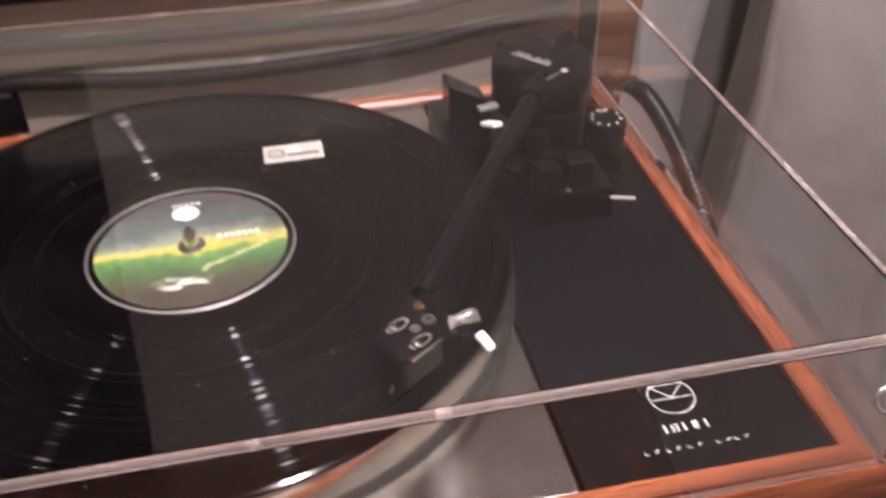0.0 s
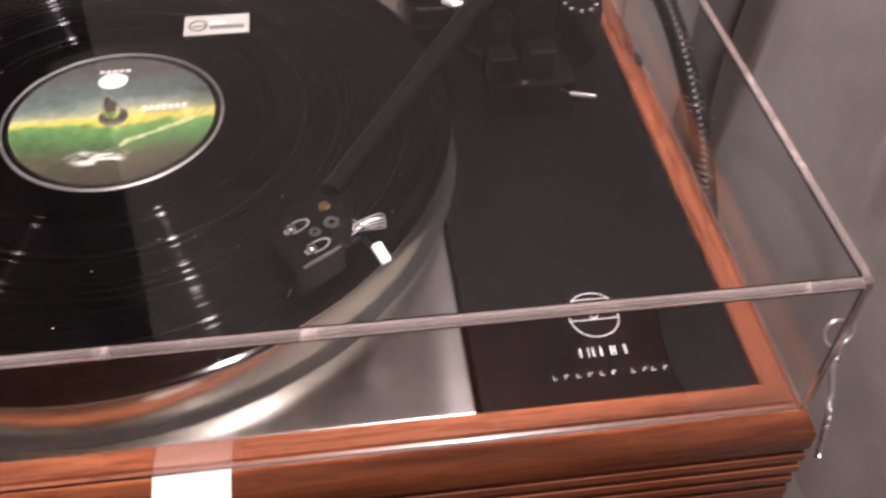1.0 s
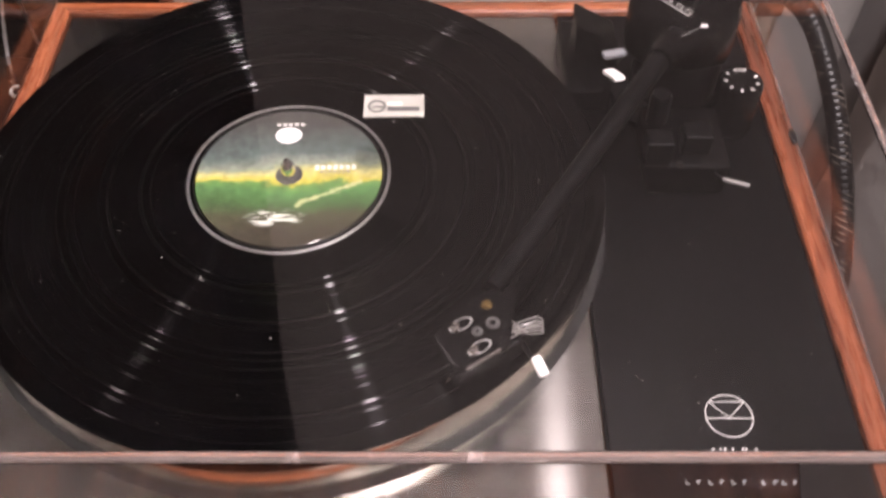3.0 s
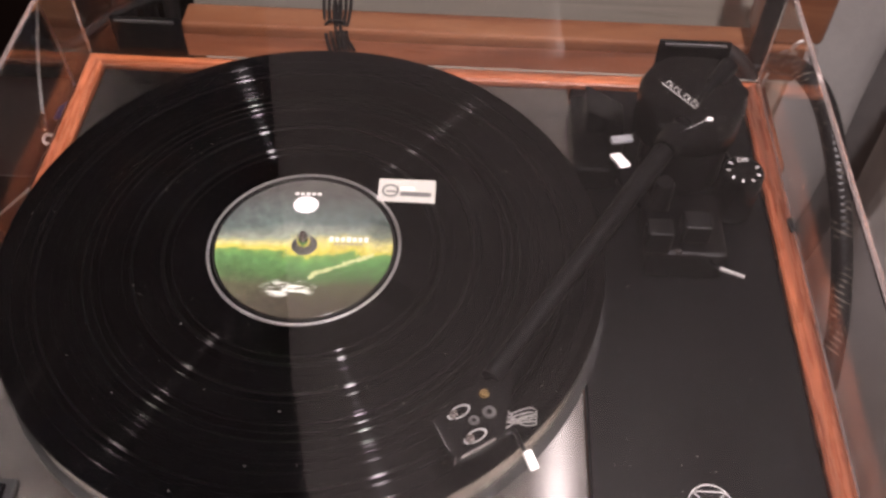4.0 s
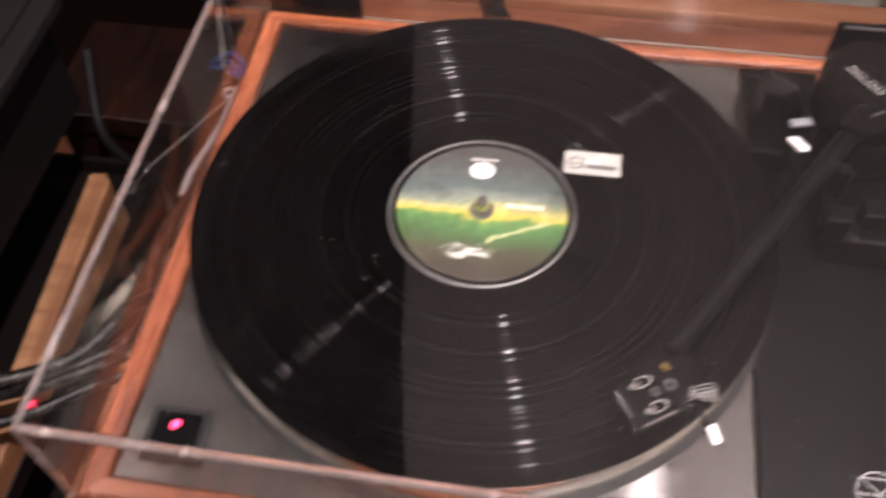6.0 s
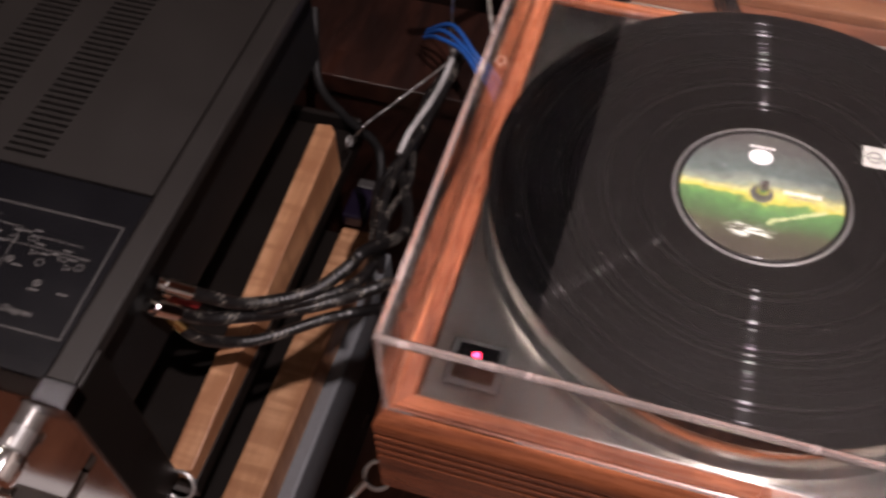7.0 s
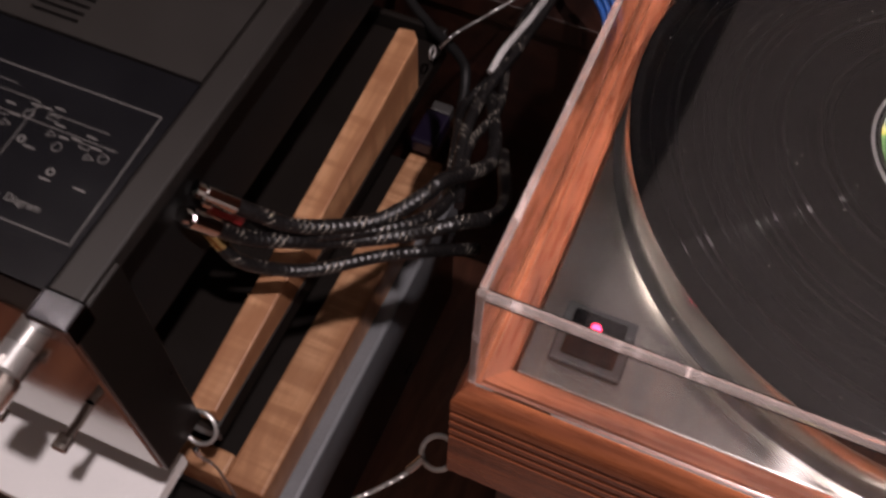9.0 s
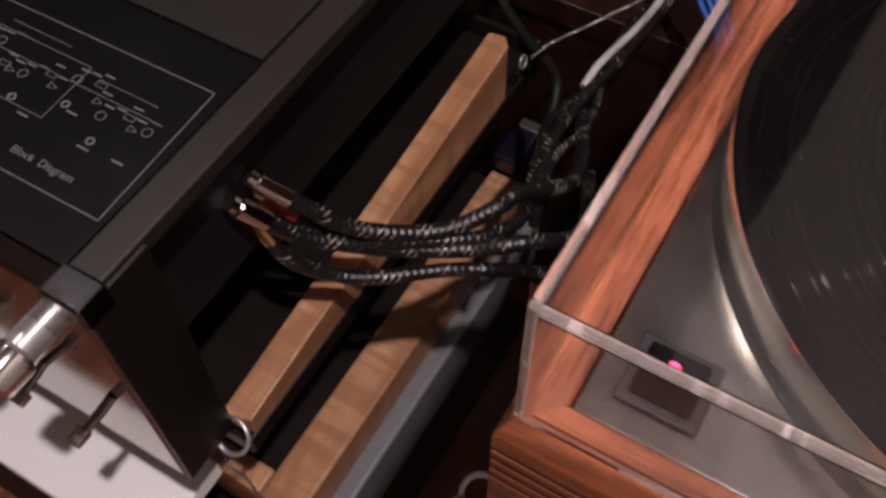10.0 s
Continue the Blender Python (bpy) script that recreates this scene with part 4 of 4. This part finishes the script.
tether("tether_ring", (-0.0065, 0.284, 0.083), Matrix.Rotation(radians(30), 4, "X"), [(-0.010, 0.290, 0.085), (-0.028, 0.340, 0.091), (-0.048, 0.397, 0.088), (-0.075, 0.45, 0.055), (-0.10, 0.50, -0.03), (-0.11, 0.52, -0.14)], "steel wire with an end ring beside the plinth", 0.003)

# ---------------------------------------------------------------- things behind and right of the turntable
def twist():
    t = thing("tied_cable", "small bundle of thin black cable tied in loops", "cable", at=(0.148, 0.478, 0.0))
    for k in range(4):
        s = 0.0042 * k
        part("loop", tube([(-0.008 + s, 0, 0.003), (-0.014 + s, 0.020, 0.003 + s * 0.4), (-0.018 + s, 0.045, 0.0115), (-0.019 + s * 1.2, 0.0600 + s * 0.3, 0.0120), (-0.012 + s * 1.1, 0.0640, 0.0125), (-0.008 + s, 0.044, 0.0130), (-0.004 + s * 0.6, 0.018, 0.005), (-0.001 + s, 0.001, 0.003)], 0.0014, 8), M_BLACK_MATT, t, smooth=True)
    part("tie", ring_bar(0.0075, 0.0016, m=Matrix.Translation((-0.006, 0.026, 0.007)) @ Matrix.Rotation(radians(82), 4, "X") @ Matrix.Diagonal((1.1, 0.75, 1, 1))), M_BLACK_MATT, t)


twist()
# Black upright added in place of the wooden block's shadowed left face.
single("block_shade_post", lathe([(0, 0.0002), (0.0095, 0.0002), (0.0095, 0.005), (0.0075, 0.007), (0.0075, 0.205), (0.0065, 0.208), (0, 0.208)], 24, m=Matrix.Translation((0.4840, 0.4860, 0))), M_BLACK_MATT, "slim black upright standing in for the wooden block's shaded side", "post", smooth=True)
single("wooden_block", box((0.482, 0.500, 0.0085), (0.540, 0.534, 0.095), 0.007, 3), M_STRIP, "brown varnished wooden block on the back strip of the stand", "block", smooth=True)
single("thick_cable", tube([(0.424, 0.452, 0.004), (0.426, 0.452, 0.026), (0.438, 0.450, 0.042), (0.452, 0.442, 0.042), (0.466, 0.430, 0.028), (0.478, 0.415, 0.0075)], 0.0070, 14), M_BLACK_MATT, "thick black cable arching up behind the plinth", "cable", smooth=True)
single("braided_cable", tube([(0.484, 0.452, 0.030), (0.496, 0.420, 0.050), (0.509, 0.385, 0.043), (0.523, 0.330, 0.000), (0.528, 0.27, -0.06), (0.514, 0.20, -0.13), (0.490, 0.14, -0.20), (0.47, 0.10, -0.30)], 0.0076, 14, 14), M_BRAID, "black braided cable curving down beside the plinth", "cable", smooth=True)


# ---------------------------------------------------------------- amplifier
amp = thing("amplifier", "vintage bronze-grey amplifier with chrome knobs and a diagram on top", "amplifier", at=(-0.39, 0.19, -0.140))
mo = Vector(amp.location)


def amp_part(name, lo, hi, material, bevel=0.001, label="", parent=None):
    return part(name, box(Vector(lo) - mo, Vector(hi) - mo, bevel), material, parent or amp, label)


AX0, AX1 = -0.605, -0.1795
amp_part("chassis", (AX0 + 0.02, -0.012, -0.060), (AX1 - 0.022, 0.398, 0.0465), M_RACK)
amp_part("lower_chassis", (AX0 + 0.06, -0.012, -0.138), (-0.262, 0.398, -0.0602), M_RACK)
# ventilated cover: strips between the slot columns, and bars between the slots
TOPZ = 0.0540
cols = [(-0.319, -0.287), (-0.377, -0.345), (-0.435, -0.403), (-0.493, -0.461)]
edges = [AX0 + 0.02] + [v for c in reversed(cols) for v in c] + [-0.2005]
Y0, Y1, YV0, YV1 = 0.1285, 0.398, 0.1375, 0.330
for a, b in zip(edges[0::2], edges[1::2]):
    amp_part("cover_strip", (a, YV0, 0.0505), (b, YV1, TOPZ), M_AMP, 0)
amp_part("cover_strip", (AX0 + 0.02, Y0, 0.0505), (-0.2005, YV0, TOPZ), M_AMP, 0)
amp_part("cover_strip", (AX0 + 0.02, YV1, 0.0505), (-0.2005, Y1, TOPZ), M_AMP, 0)
SLOTS = 33
PITCH = (YV1 - YV0) / SLOTS
grille_mesh = None
for c in cols:
    for k in range(SLOTS):
        if grille_mesh is None:
            ob = amp_part("grille_bar", (c[0], YV0 + 0.0025, 0.0505), (c[1], YV0 + PITCH, TOPZ), M_AMP, 0)
            grille_mesh, first = ob.data, c[0]
        else:
            ob = new("grille_bar", grille_mesh)
            ob.parent = amp
            ob.location = (c[0] - first, PITCH * k, 0)
amp_part("side_trim", (-0.1985, -0.012, 0.0440), (AX1, 0.398, 0.0550), M_AMP, 0.0015, "grey enamelled side trim")
amp_part("side_groove", (-0.2003, -0.010, 0.0480), (-0.1988, 0.397, 0.0515), M_RACK, 0)
panel = amp_part("diagram_panel", (AX0 + 0.02, -0.013, 0.0475), (-0.2005, 0.1275, 0.0530), M_AMPDARK, 0.0008, "glossy black panel with a printed block diagram")
amp_part("side_lip", (-0.1985, -0.010, 0.0330), (-0.1900, 0.395, 0.0430), M_BLACK, 0.001)
amp_part("side_wall", (-0.2010, -0.012, -0.060), (-0.1990, 0.396, 0.0430), M_BLACK_MATT, 0.001)
face = amp_part("faceplate", (AX0, -0.0265, -0.139), (AX1, -0.0125, 0.0560), M_FACE, 0.0022, "polished metal front panel")
cheek = box(Vector((AX1 + 0.0004, -0.0255, -0.139)) - mo, Vector((AX1 + 0.0032, 0.014, 0.053)) - mo, 0.0006)
part("cheek_plate", cheek, M_RACK, amp, "dark side plate")
amp_part("end_block", (AX1 - 0.0195, -0.0285, 0.0400), (AX1 + 0.0036, -0.0110, 0.0572), M_END, 0.0015, "bright brushed end block")

ZD = 0.0531


def diagram_line(x0, y0, x1, y1, w=0.0006, material=None):
    part("diagram_line", flat_bar(x0 - mo.x, y0 - mo.y, x1 - mo.x, y1 - mo.y, w, ZD - mo.z), material or M_PRINTAMP, panel)


for a in ((-0.207, 0.099, -0.204, 0.013), (-0.204, 0.013, -0.56, 0.011), (-0.207, 0.099, -0.56, 0.096)):
    diagram_line(*a)
for a in ((-0.271, 0.082, -0.269, 0.045), (-0.269, 0.045, -0.36, 0.045), (-0.271, 0.082, -0.36, 0.082), (-0.262, 0.078, -0.225, 0.078), (-0.330, 0.088, -0.290, 0.088), (-0.35, 0.070, -0.215, 0.070)):
    diagram_line(*a, 0.0004)
random.seed(4)
for k in range(26):
    x = -0.219 - 0.0066 * k
    y = 0.067 + random.uniform(-0.008, 0.010)
    pick = k % 4
    if pick == 0:
        sym = ring_bar(0.0026, 0.0003, m=Matrix.Translation(Vector((x, y, ZD)) - mo), n=16, sides=4)
    elif pick == 1:
        sym = flat_bar(x - 0.003 - mo.x, y - 0.002 - mo.y, x - 0.003 - mo.x, y + 0.002 - mo.y, 0.0004, ZD - mo.z)
        flat_bar(x - 0.003 - mo.x, y + 0.002 - mo.y, x + 0.002 - mo.x, y - mo.y, 0.0004, ZD - mo.z, bm=sym)
        flat_bar(x - 0.003 - mo.x, y - 0.002 - mo.y, x + 0.002 - mo.x, y - mo.y, 0.0004, ZD - mo.z, bm=sym)
    elif pick == 2:
        sym = flat_bar(x - 0.003 - mo.x, y - 0.0015 - mo.y, x + 0.003 - mo.x, y - 0.0015 - mo.y, 0.0004, ZD - mo.z)
        flat_bar(x - 0.003 - mo.x, y + 0.0015 - mo.y, x + 0.003 - mo.x, y + 0.0015 - mo.y, 0.0004, ZD - mo.z, bm=sym)
        flat_bar(x - 0.003 - mo.x, y - 0.0015 - mo.y, x - 0.003 - mo.x, y + 0.0015 - mo.y, 0.0004, ZD - mo.z, bm=sym)
        flat_bar(x + 0.003 - mo.x, y - 0.0015 - mo.y, x + 0.003 - mo.x, y + 0.0015 - mo.y, 0.0004, ZD - mo.z, bm=sym)
    else:
        sym = ring_bar(0.0019, 0.0006, m=Matrix.Translation(Vector((x, y - 0.016, ZD)) - mo), n=16, sides=4)
    part("diagram_symbol", sym, M_PRINTAMP, panel)
    part("caption_bar", flat_bar(x - 0.003 - mo.x, y + 0.0065 - mo.y, x + 0.003 - mo.x, y + 0.0065 - mo.y, 0.0010, ZD - mo.z), M_PRINTAMP, panel)
    if k % 3 == 0:
        part("caption_bar", flat_bar(x - 0.0035 - mo.x, y - 0.021 - mo.y, x + 0.0035 - mo.x, y - 0.021 - mo.y, 0.0010, ZD - mo.z), M_PRINTAMP, panel)
word("Block  Diagram", 0.0062, Matrix.Translation(Vector((-0.2485, 0.0225, ZD)) - mo), M_PRINTAMP, panel, "panel_word")


def knob(x, z, r, depth, name="knob"):
    m = Matrix.Translation(Vector((x, -0.0266, z)) - mo) @ Matrix.Rotation(radians(90), 4, "X")
    k = part(name, lathe([(0, 0), (r * 0.72, 0), (r * 0.72, depth * 0.42), (r * 0.78, depth * 0.45)], 32, m=m), M_SILVER, amp, "chromed control knob", smooth=True)
    part("knob_cap", lathe([(r * 0.78, depth * 0.45), (r, depth * 0.50), (r, depth * 0.94), (r * 0.93, depth), (0, depth)], 40, m=m), M_CHROME, k, smooth=True)


for kx in (-0.2285, -0.2870, -0.345, -0.403):
    knob(kx, -0.004, 0.0125, 0.034)
lever = part("lever_switch", tube([Vector((-0.249 + 0.045, -0.0262, -0.055)) - mo, Vector((-0.206, -0.036, -0.060)) - mo, Vector((-0.208, -0.046, -0.063)) - mo], 0.0030, 12), M_FACE, amp)
part("lever_tip", box((-0.0045, -0.0050, -0.0028), (0.0045, 0.0050, 0.0028), 0.001, m=Matrix.Translation(Vector((-0.209, -0.050, -0.064)) - mo)), M_CHROME, lever, "bright lever tip")
for kx in (-0.262, -0.315, -0.368):
    lv = part("lever_switch", tube([Vector((kx, -0.0262, -0.075)) - mo, Vector((kx, -0.044, -0.080)) - mo], 0.0028, 12, straight=True), M_FACE, amp)
    part("lever_tip", box((-0.0045, -0.0040, -0.0028), (0.0045, 0.0040, 0.0028), 0.001, m=Matrix.Translation(Vector((kx, -0.047, -0.081)) - mo)), M_CHROME, lv)

# ---------------------------------------------------------------- rack shelf, wooden rail, lower case
rack = thing("equipment_rack", "black metal equipment rack carrying the amplifier", "rack", at=(-0.44, 0.2, -0.62))
ro = Vector(rack.location)


def rack_part(name, lo, hi, bevel=0.002):
    return part(name, box(Vector(lo) - ro, Vector(hi) - ro, bevel), M_RACK, rack)


rack_part("shelf", (-0.75, 0.015, -0.184), (-0.1715, 0.405, -0.1655))
rack_part("shelf_lip", (-0.75, 0.4055, -0.184), (-0.1715, 0.412, -0.150))
rack_part("base", (-0.72, 0.0, -0.62), (-0.158, 0.42, -0.4405), 0.004)
for px in (-0.748, -0.685):
    rack_part("post", (px, 0.372, -0.4400 if px > -0.7 else -0.62), (px + 0.02, 0.392, -0.1845))
for fx in (-0.53, -0.285):
    for fy in (0.03, 0.36):
        ob = part("foot", lathe([(0, -0.1655), (0.014, -0.1655), (0.016, -0.162), (0.016, -0.138), (0, -0.138)], 24, m=Matrix.Translation(Vector((fx, fy, 0)) - mo)), M_RACK, amp)
rail = bmesh.new()
q = [(-0.1925, 0.0185), (-0.1725, 0.0225), (-0.1725, 0.350), (-0.1790, 0.358), (-0.1925, 0.356)]
rail = prism(q, -0.165, -0.146)
for v in rail.verts:
    if v.co.z > -0.15:
        v.co.z = -0.147 + (v.co.y - 0.02) / 0.338 * 0.040
bmesh.ops.recalc_face_normals(rail, faces=rail.faces)
bmesh.ops.bevel(rail, geom=rail.edges[:], offset=0.0012, segments=2, affect="EDGES", profile=0.5)
single("wooden_rail", rail, M_MAPLE, "light maple rail with a sloping top lying on the rack shelf", "rail")

case = thing("wooden_case", "low case with a maple rim and dark recessed top", "case", at=(-0.4, 0.2, -0.36))
co = Vector(case.location)


def case_part(name, lo, hi, material, bevel=0.002, label=""):
    return part(name, box(Vector(lo) - co, Vector(hi) - co, bevel), material, case, label)


case_part("side_rim", (-0.200, 0.0195, -0.36), (-0.163, 0.388, -0.310), M_MAPLE, 0.003, "light maple side rim")
case_part("front_rim", (-0.620, 0.0195, -0.36), (-0.2003, 0.0420, -0.310), M_MAPLE_X, 0.003, "light maple front rim")
case_part("side_rim", (-0.657, 0.0195, -0.36), (-0.6203, 0.388, -0.310), M_MAPLE, 0.003)
case_part("recessed_top", (-0.620, 0.0422, -0.36), (-0.2003, 0.388, -0.326), M_RACK, 0.001)
single("metal_slab", box((-0.66, 0.03, -0.44), (-0.148, 0.40, -0.3605), 0.004), M_LOWGREY, "pale grey metal unit under the wooden case", "unit")
# white sheet lying in front of the amplifier
single("white_board", box((-0.70, -0.0665, -0.268), (-0.216, 0.0120, -0.2500), 0.002), M_PAPER, "white board jutting out below the amplifier's front", "board")
single("board_bracket", box((-0.70, -0.060, -0.62), (-0.25, -0.004, -0.2685), 0.002), M_BLACK_MATT, "black block carrying the white board", "support")


# ---------------------------------------------------------------- cables between amplifier and turntable
def lead(name, points, radius, material, label, plug=None):
    t = thing(name, label, "cable", "signal cables", at=points[0])
    o = Vector(points[0])
    part("sleeve", tube([Vector(p) - o for p in points], radius, 12, 12), material, t, smooth=True)
    if plug:
        d = (Vector(points[1]) - o).normalized()
        part("plug", tube([d * -0.006, d * 0.016], radius * 1.25, 14, straight=True), plug, t, "metal plug", smooth=True)
        part("plug_cap", tube([d * -0.012, d * -0.005], radius * 1.0, 14, straight=True), M_CHROME, t)
    return t


lead("signal_cable", [(-0.190, 0.099, -0.008), (-0.170, 0.112, -0.034), (-0.150, 0.126, -0.054), (-0.115, 0.155, -0.066), (-0.092, 0.184, -0.060), (-0.085, 0.196, -0.056), (-0.07, 0.25, -0.09), (-0.10, 0.33, -0.12)], 0.0052, M_BRAID, "black braided signal cable with pale flecks", M_CHROME)
lead("signal_cable", [(-0.191, 0.082, -0.011), (-0.176, 0.100, -0.046), (-0.155, 0.118, -0.062), (-0.136, 0.136, -0.076), (-0.100, 0.158, -0.078), (-0.068, 0.178, -0.072), (-0.05, 0.22, -0.10), (-0.08, 0.31, -0.16)], 0.0052, M_BRAID, "black braided signal cable with pale flecks", M_CHROME)
lead("signal_cable", [(-0.196, 0.092, -0.036), (-0.180, 0.092, -0.062), (-0.160, 0.108, -0.086), (-0.140, 0.122, -0.092), (-0.110, 0.150, -0.098), (-0.085, 0.165, -0.098), (-0.06, 0.20, -0.13)], 0.0047, M_BRAID, "black braided signal cable with pale flecks", M_BRASS)
lead("signal_cable", [(-0.193, 0.105, -0.030), (-0.165, 0.118, -0.060), (-0.130, 0.140, -0.068), (-0.095, 0.172, -0.078), (-0.085, 0.21, -0.09), (-0.100, 0.275, -0.10), (-0.103, 0.33, -0.11), (-0.098, 0.40, -0.12), (-0.09, 0.50, -0.12)], 0.0047, M_BRAID, "black braided signal cable with pale flecks", M_RED)
lead("signal_cable", [(-0.088, 0.21, -0.10), (-0.105, 0.270, -0.105), (-0.118, 0.315, -0.125), (-0.106, 0.37, -0.125), (-0.11, 0.44, -0.13), (-0.10, 0.52, -0.14)], 0.0038, M_BRAID, "black braided cable running back along the gap")
lead("signal_cable", [(-0.075, 0.20, -0.085), (-0.092, 0.262, -0.10), (-0.088, 0.31, -0.11), (-0.10, 0.36, -0.12)], 0.0036, M_BRAID, "black braided cable running back along the gap")
single("pale_cable", tube([(-0.108, 0.345, -0.112), (-0.106, 0.37, -0.108), (-0.098, 0.41, -0.106), (-0.095, 0.440, -0.106), (-0.096, 0.475, -0.11), (-0.11, 0.53, -0.15)], 0.0029, 10, 10), M_PALE, "pale grey cable hanging between the racks", "cable", smooth=True)
for k in range(3):
    single("blue_cable", tube([(-0.135, 0.510 + 0.006 * k, -0.12), (-0.116 + 0.007 * k, 0.492 + 0.004 * k, -0.100 + 0.006 * k), (-0.084 + 0.007 * k, 0.470 - 0.003 * k, -0.090 + 0.003 * k), (-0.060 + 0.008 * k, 0.445, -0.094), (-0.040 + 0.005 * k, 0.425, -0.107), (-0.028, 0.40 + 0.007 * k, -0.16)], 0.0023, 10, 10), M_BLUE, "bright blue network cable beside the plinth", "cable", "blue network cables", smooth=True)
single("black_cable", tube([(-0.25, 0.50, -0.10), (-0.230, 0.445, -0.145), (-0.19, 0.41, -0.15), (-0.150, 0.385, -0.15), (-0.136, 0.365, -0.155), (-0.13, 0.33, -0.19)], 0.0045, 10, 10), M_BLACK_MATT, "thick black mains cable", "cable", smooth=True)
single("black_cable", tube([(-0.12, 0.50, -0.02), (-0.10, 0.52, -0.04), (-0.06, 0.56, -0.03), (0.0, 0.62, -0.04)], 0.005, 10, 10), M_BLACK_MATT, "thick black mains cable", "cable", smooth=True)
# thick cables sagging along the wall, also standing in for its dark shadow bands
single("shadow_band_cable", tube([(-0.03, 0.59, -0.12), (-0.022, 0.586, -0.02), (0, 0.571, 0.026), (0.056, 0.571, 0.026), (0.112, 0.571, 0.021), (0.174, 0.571, 0.019), (0.233, 0.571, 0.020), (0.293, 0.571, 0.023), (0.345, 0.571, 0.027), (0.412, 0.571, 0.037), (0.486, 0.571, 0.047), (0.534, 0.571, 0.052)], 0.0070, 14), M_BANDCABLE, "dark rubber cable sagging along the beige wall, thick enough to include its shadow band", "cable", "cables along the wall", smooth=True)
single("shadow_band_cable", tube([(-0.05, 0.592, -0.1), (-0.04, 0.588, 0.024), (-0.005, 0.5738, 0.057), (0.072, 0.5738, 0.058), (0.141, 0.5738, 0.057), (0.212, 0.5738, 0.056), (0.285, 0.5738, 0.057), (0.345, 0.5738, 0.059), (0.395, 0.5738, 0.067), (0.45, 0.5738, 0.074), (0.534, 0.5738, 0.08)], 0.0062, 14), M_BANDCABLE, "dark rubber cable sagging along the beige wall, thick enough to include its shadow band", "cable", "cables along the wall", smooth=True)
single("shadow_band_cable", tube([(-0.075, 0.594, -0.08), (-0.06, 0.59, 0.072), (-0.01, 0.5695, 0.106), (0.08, 0.5695, 0.109), (0.15, 0.5695, 0.107), (0.23, 0.5695, 0.106), (0.31, 0.5695, 0.11), (0.4, 0.5695, 0.118), (0.534, 0.5695, 0.124)], 0.0100, 14), M_BANDCABLE, "thickest dark cable bundle, put in for the dark zone high on the beige wall", "cable", "cables along the wall", smooth=True)
conn = thing("connector", "dark purple connector block with clear ends", "connector", at=(-0.188, 0.41, -0.309))
part("body", box((-0.012, -0.022, 0), (0.014, 0.022, 0.020), 0.003), M_PURPLE, conn)
part("clear_end", box((-0.010, 0.023, 0.002), (0.012, 0.036, 0.018), 0.002), M_GREY, conn)
bb = thing("wooden_chest", "dark reddish-brown wooden chest standing behind the racks", "chest", at=(-0.16, 0.54, -0.62))
part("body", box((-0.14, -0.065, 0), (0.14, 0.065, 0.435), 0.003), M_DARKWOOD, bb)
part("chest_lid", box((-0.145, -0.070, 0.4352), (0.145, 0.070, 0.460), 0.0012), M_DARKWOOD, bb)


# ---------------------------------------------------------------- dust
def dust():
    """Loose pale specks on the record, the arm board and the lid's plate."""
    rng = random.Random(11)
    verts, faces = [], []

    def speck(x, y, z, r):
        b = len(verts)
        for k in range(5):
            a = 2 * math.pi * k / 5 + rng.random()
            verts.append((x + r * math.cos(a) * rng.uniform(0.6, 1.4), y + r * math.sin(a) * rng.uniform(0.6, 1.4), z))
        verts.append((x, y, z + r * 0.8))
        for k in range(5):
            faces.append((b + k, b + (k + 1) % 5, b + 5))

    for _ in range(90):
        a, rr = rng.uniform(0, 2 * math.pi), math.sqrt(rng.uniform(0.06 ** 2, 0.146 ** 2))
        speck(SX + rr * math.cos(a), SY + rr * math.sin(a), 0.12072, rng.choice((0.00014, 0.00018, 0.00032)))
    for _ in range(35):
        speck(rng.uniform(0.325, 0.42), rng.uniform(0.03, 0.18), 0.0972, rng.choice((0.00014, 0.0002, 0.0003)))
    for _ in range(60):
        speck(rng.uniform(0.02, 0.425), rng.uniform(0.02, 0.335), LZ1 + 0.00005, rng.choice((0.00012, 0.00018, 0.00026)))
    mesh = bpy.data.meshes.new("dust")
    mesh.from_pydata(verts, [], faces)
    mesh.materials.append(M_PRINTDIM)
    tagged(new("dust", mesh), "scattered pale dust specks on the record and lid", "dust", kind="stuff")


dust()
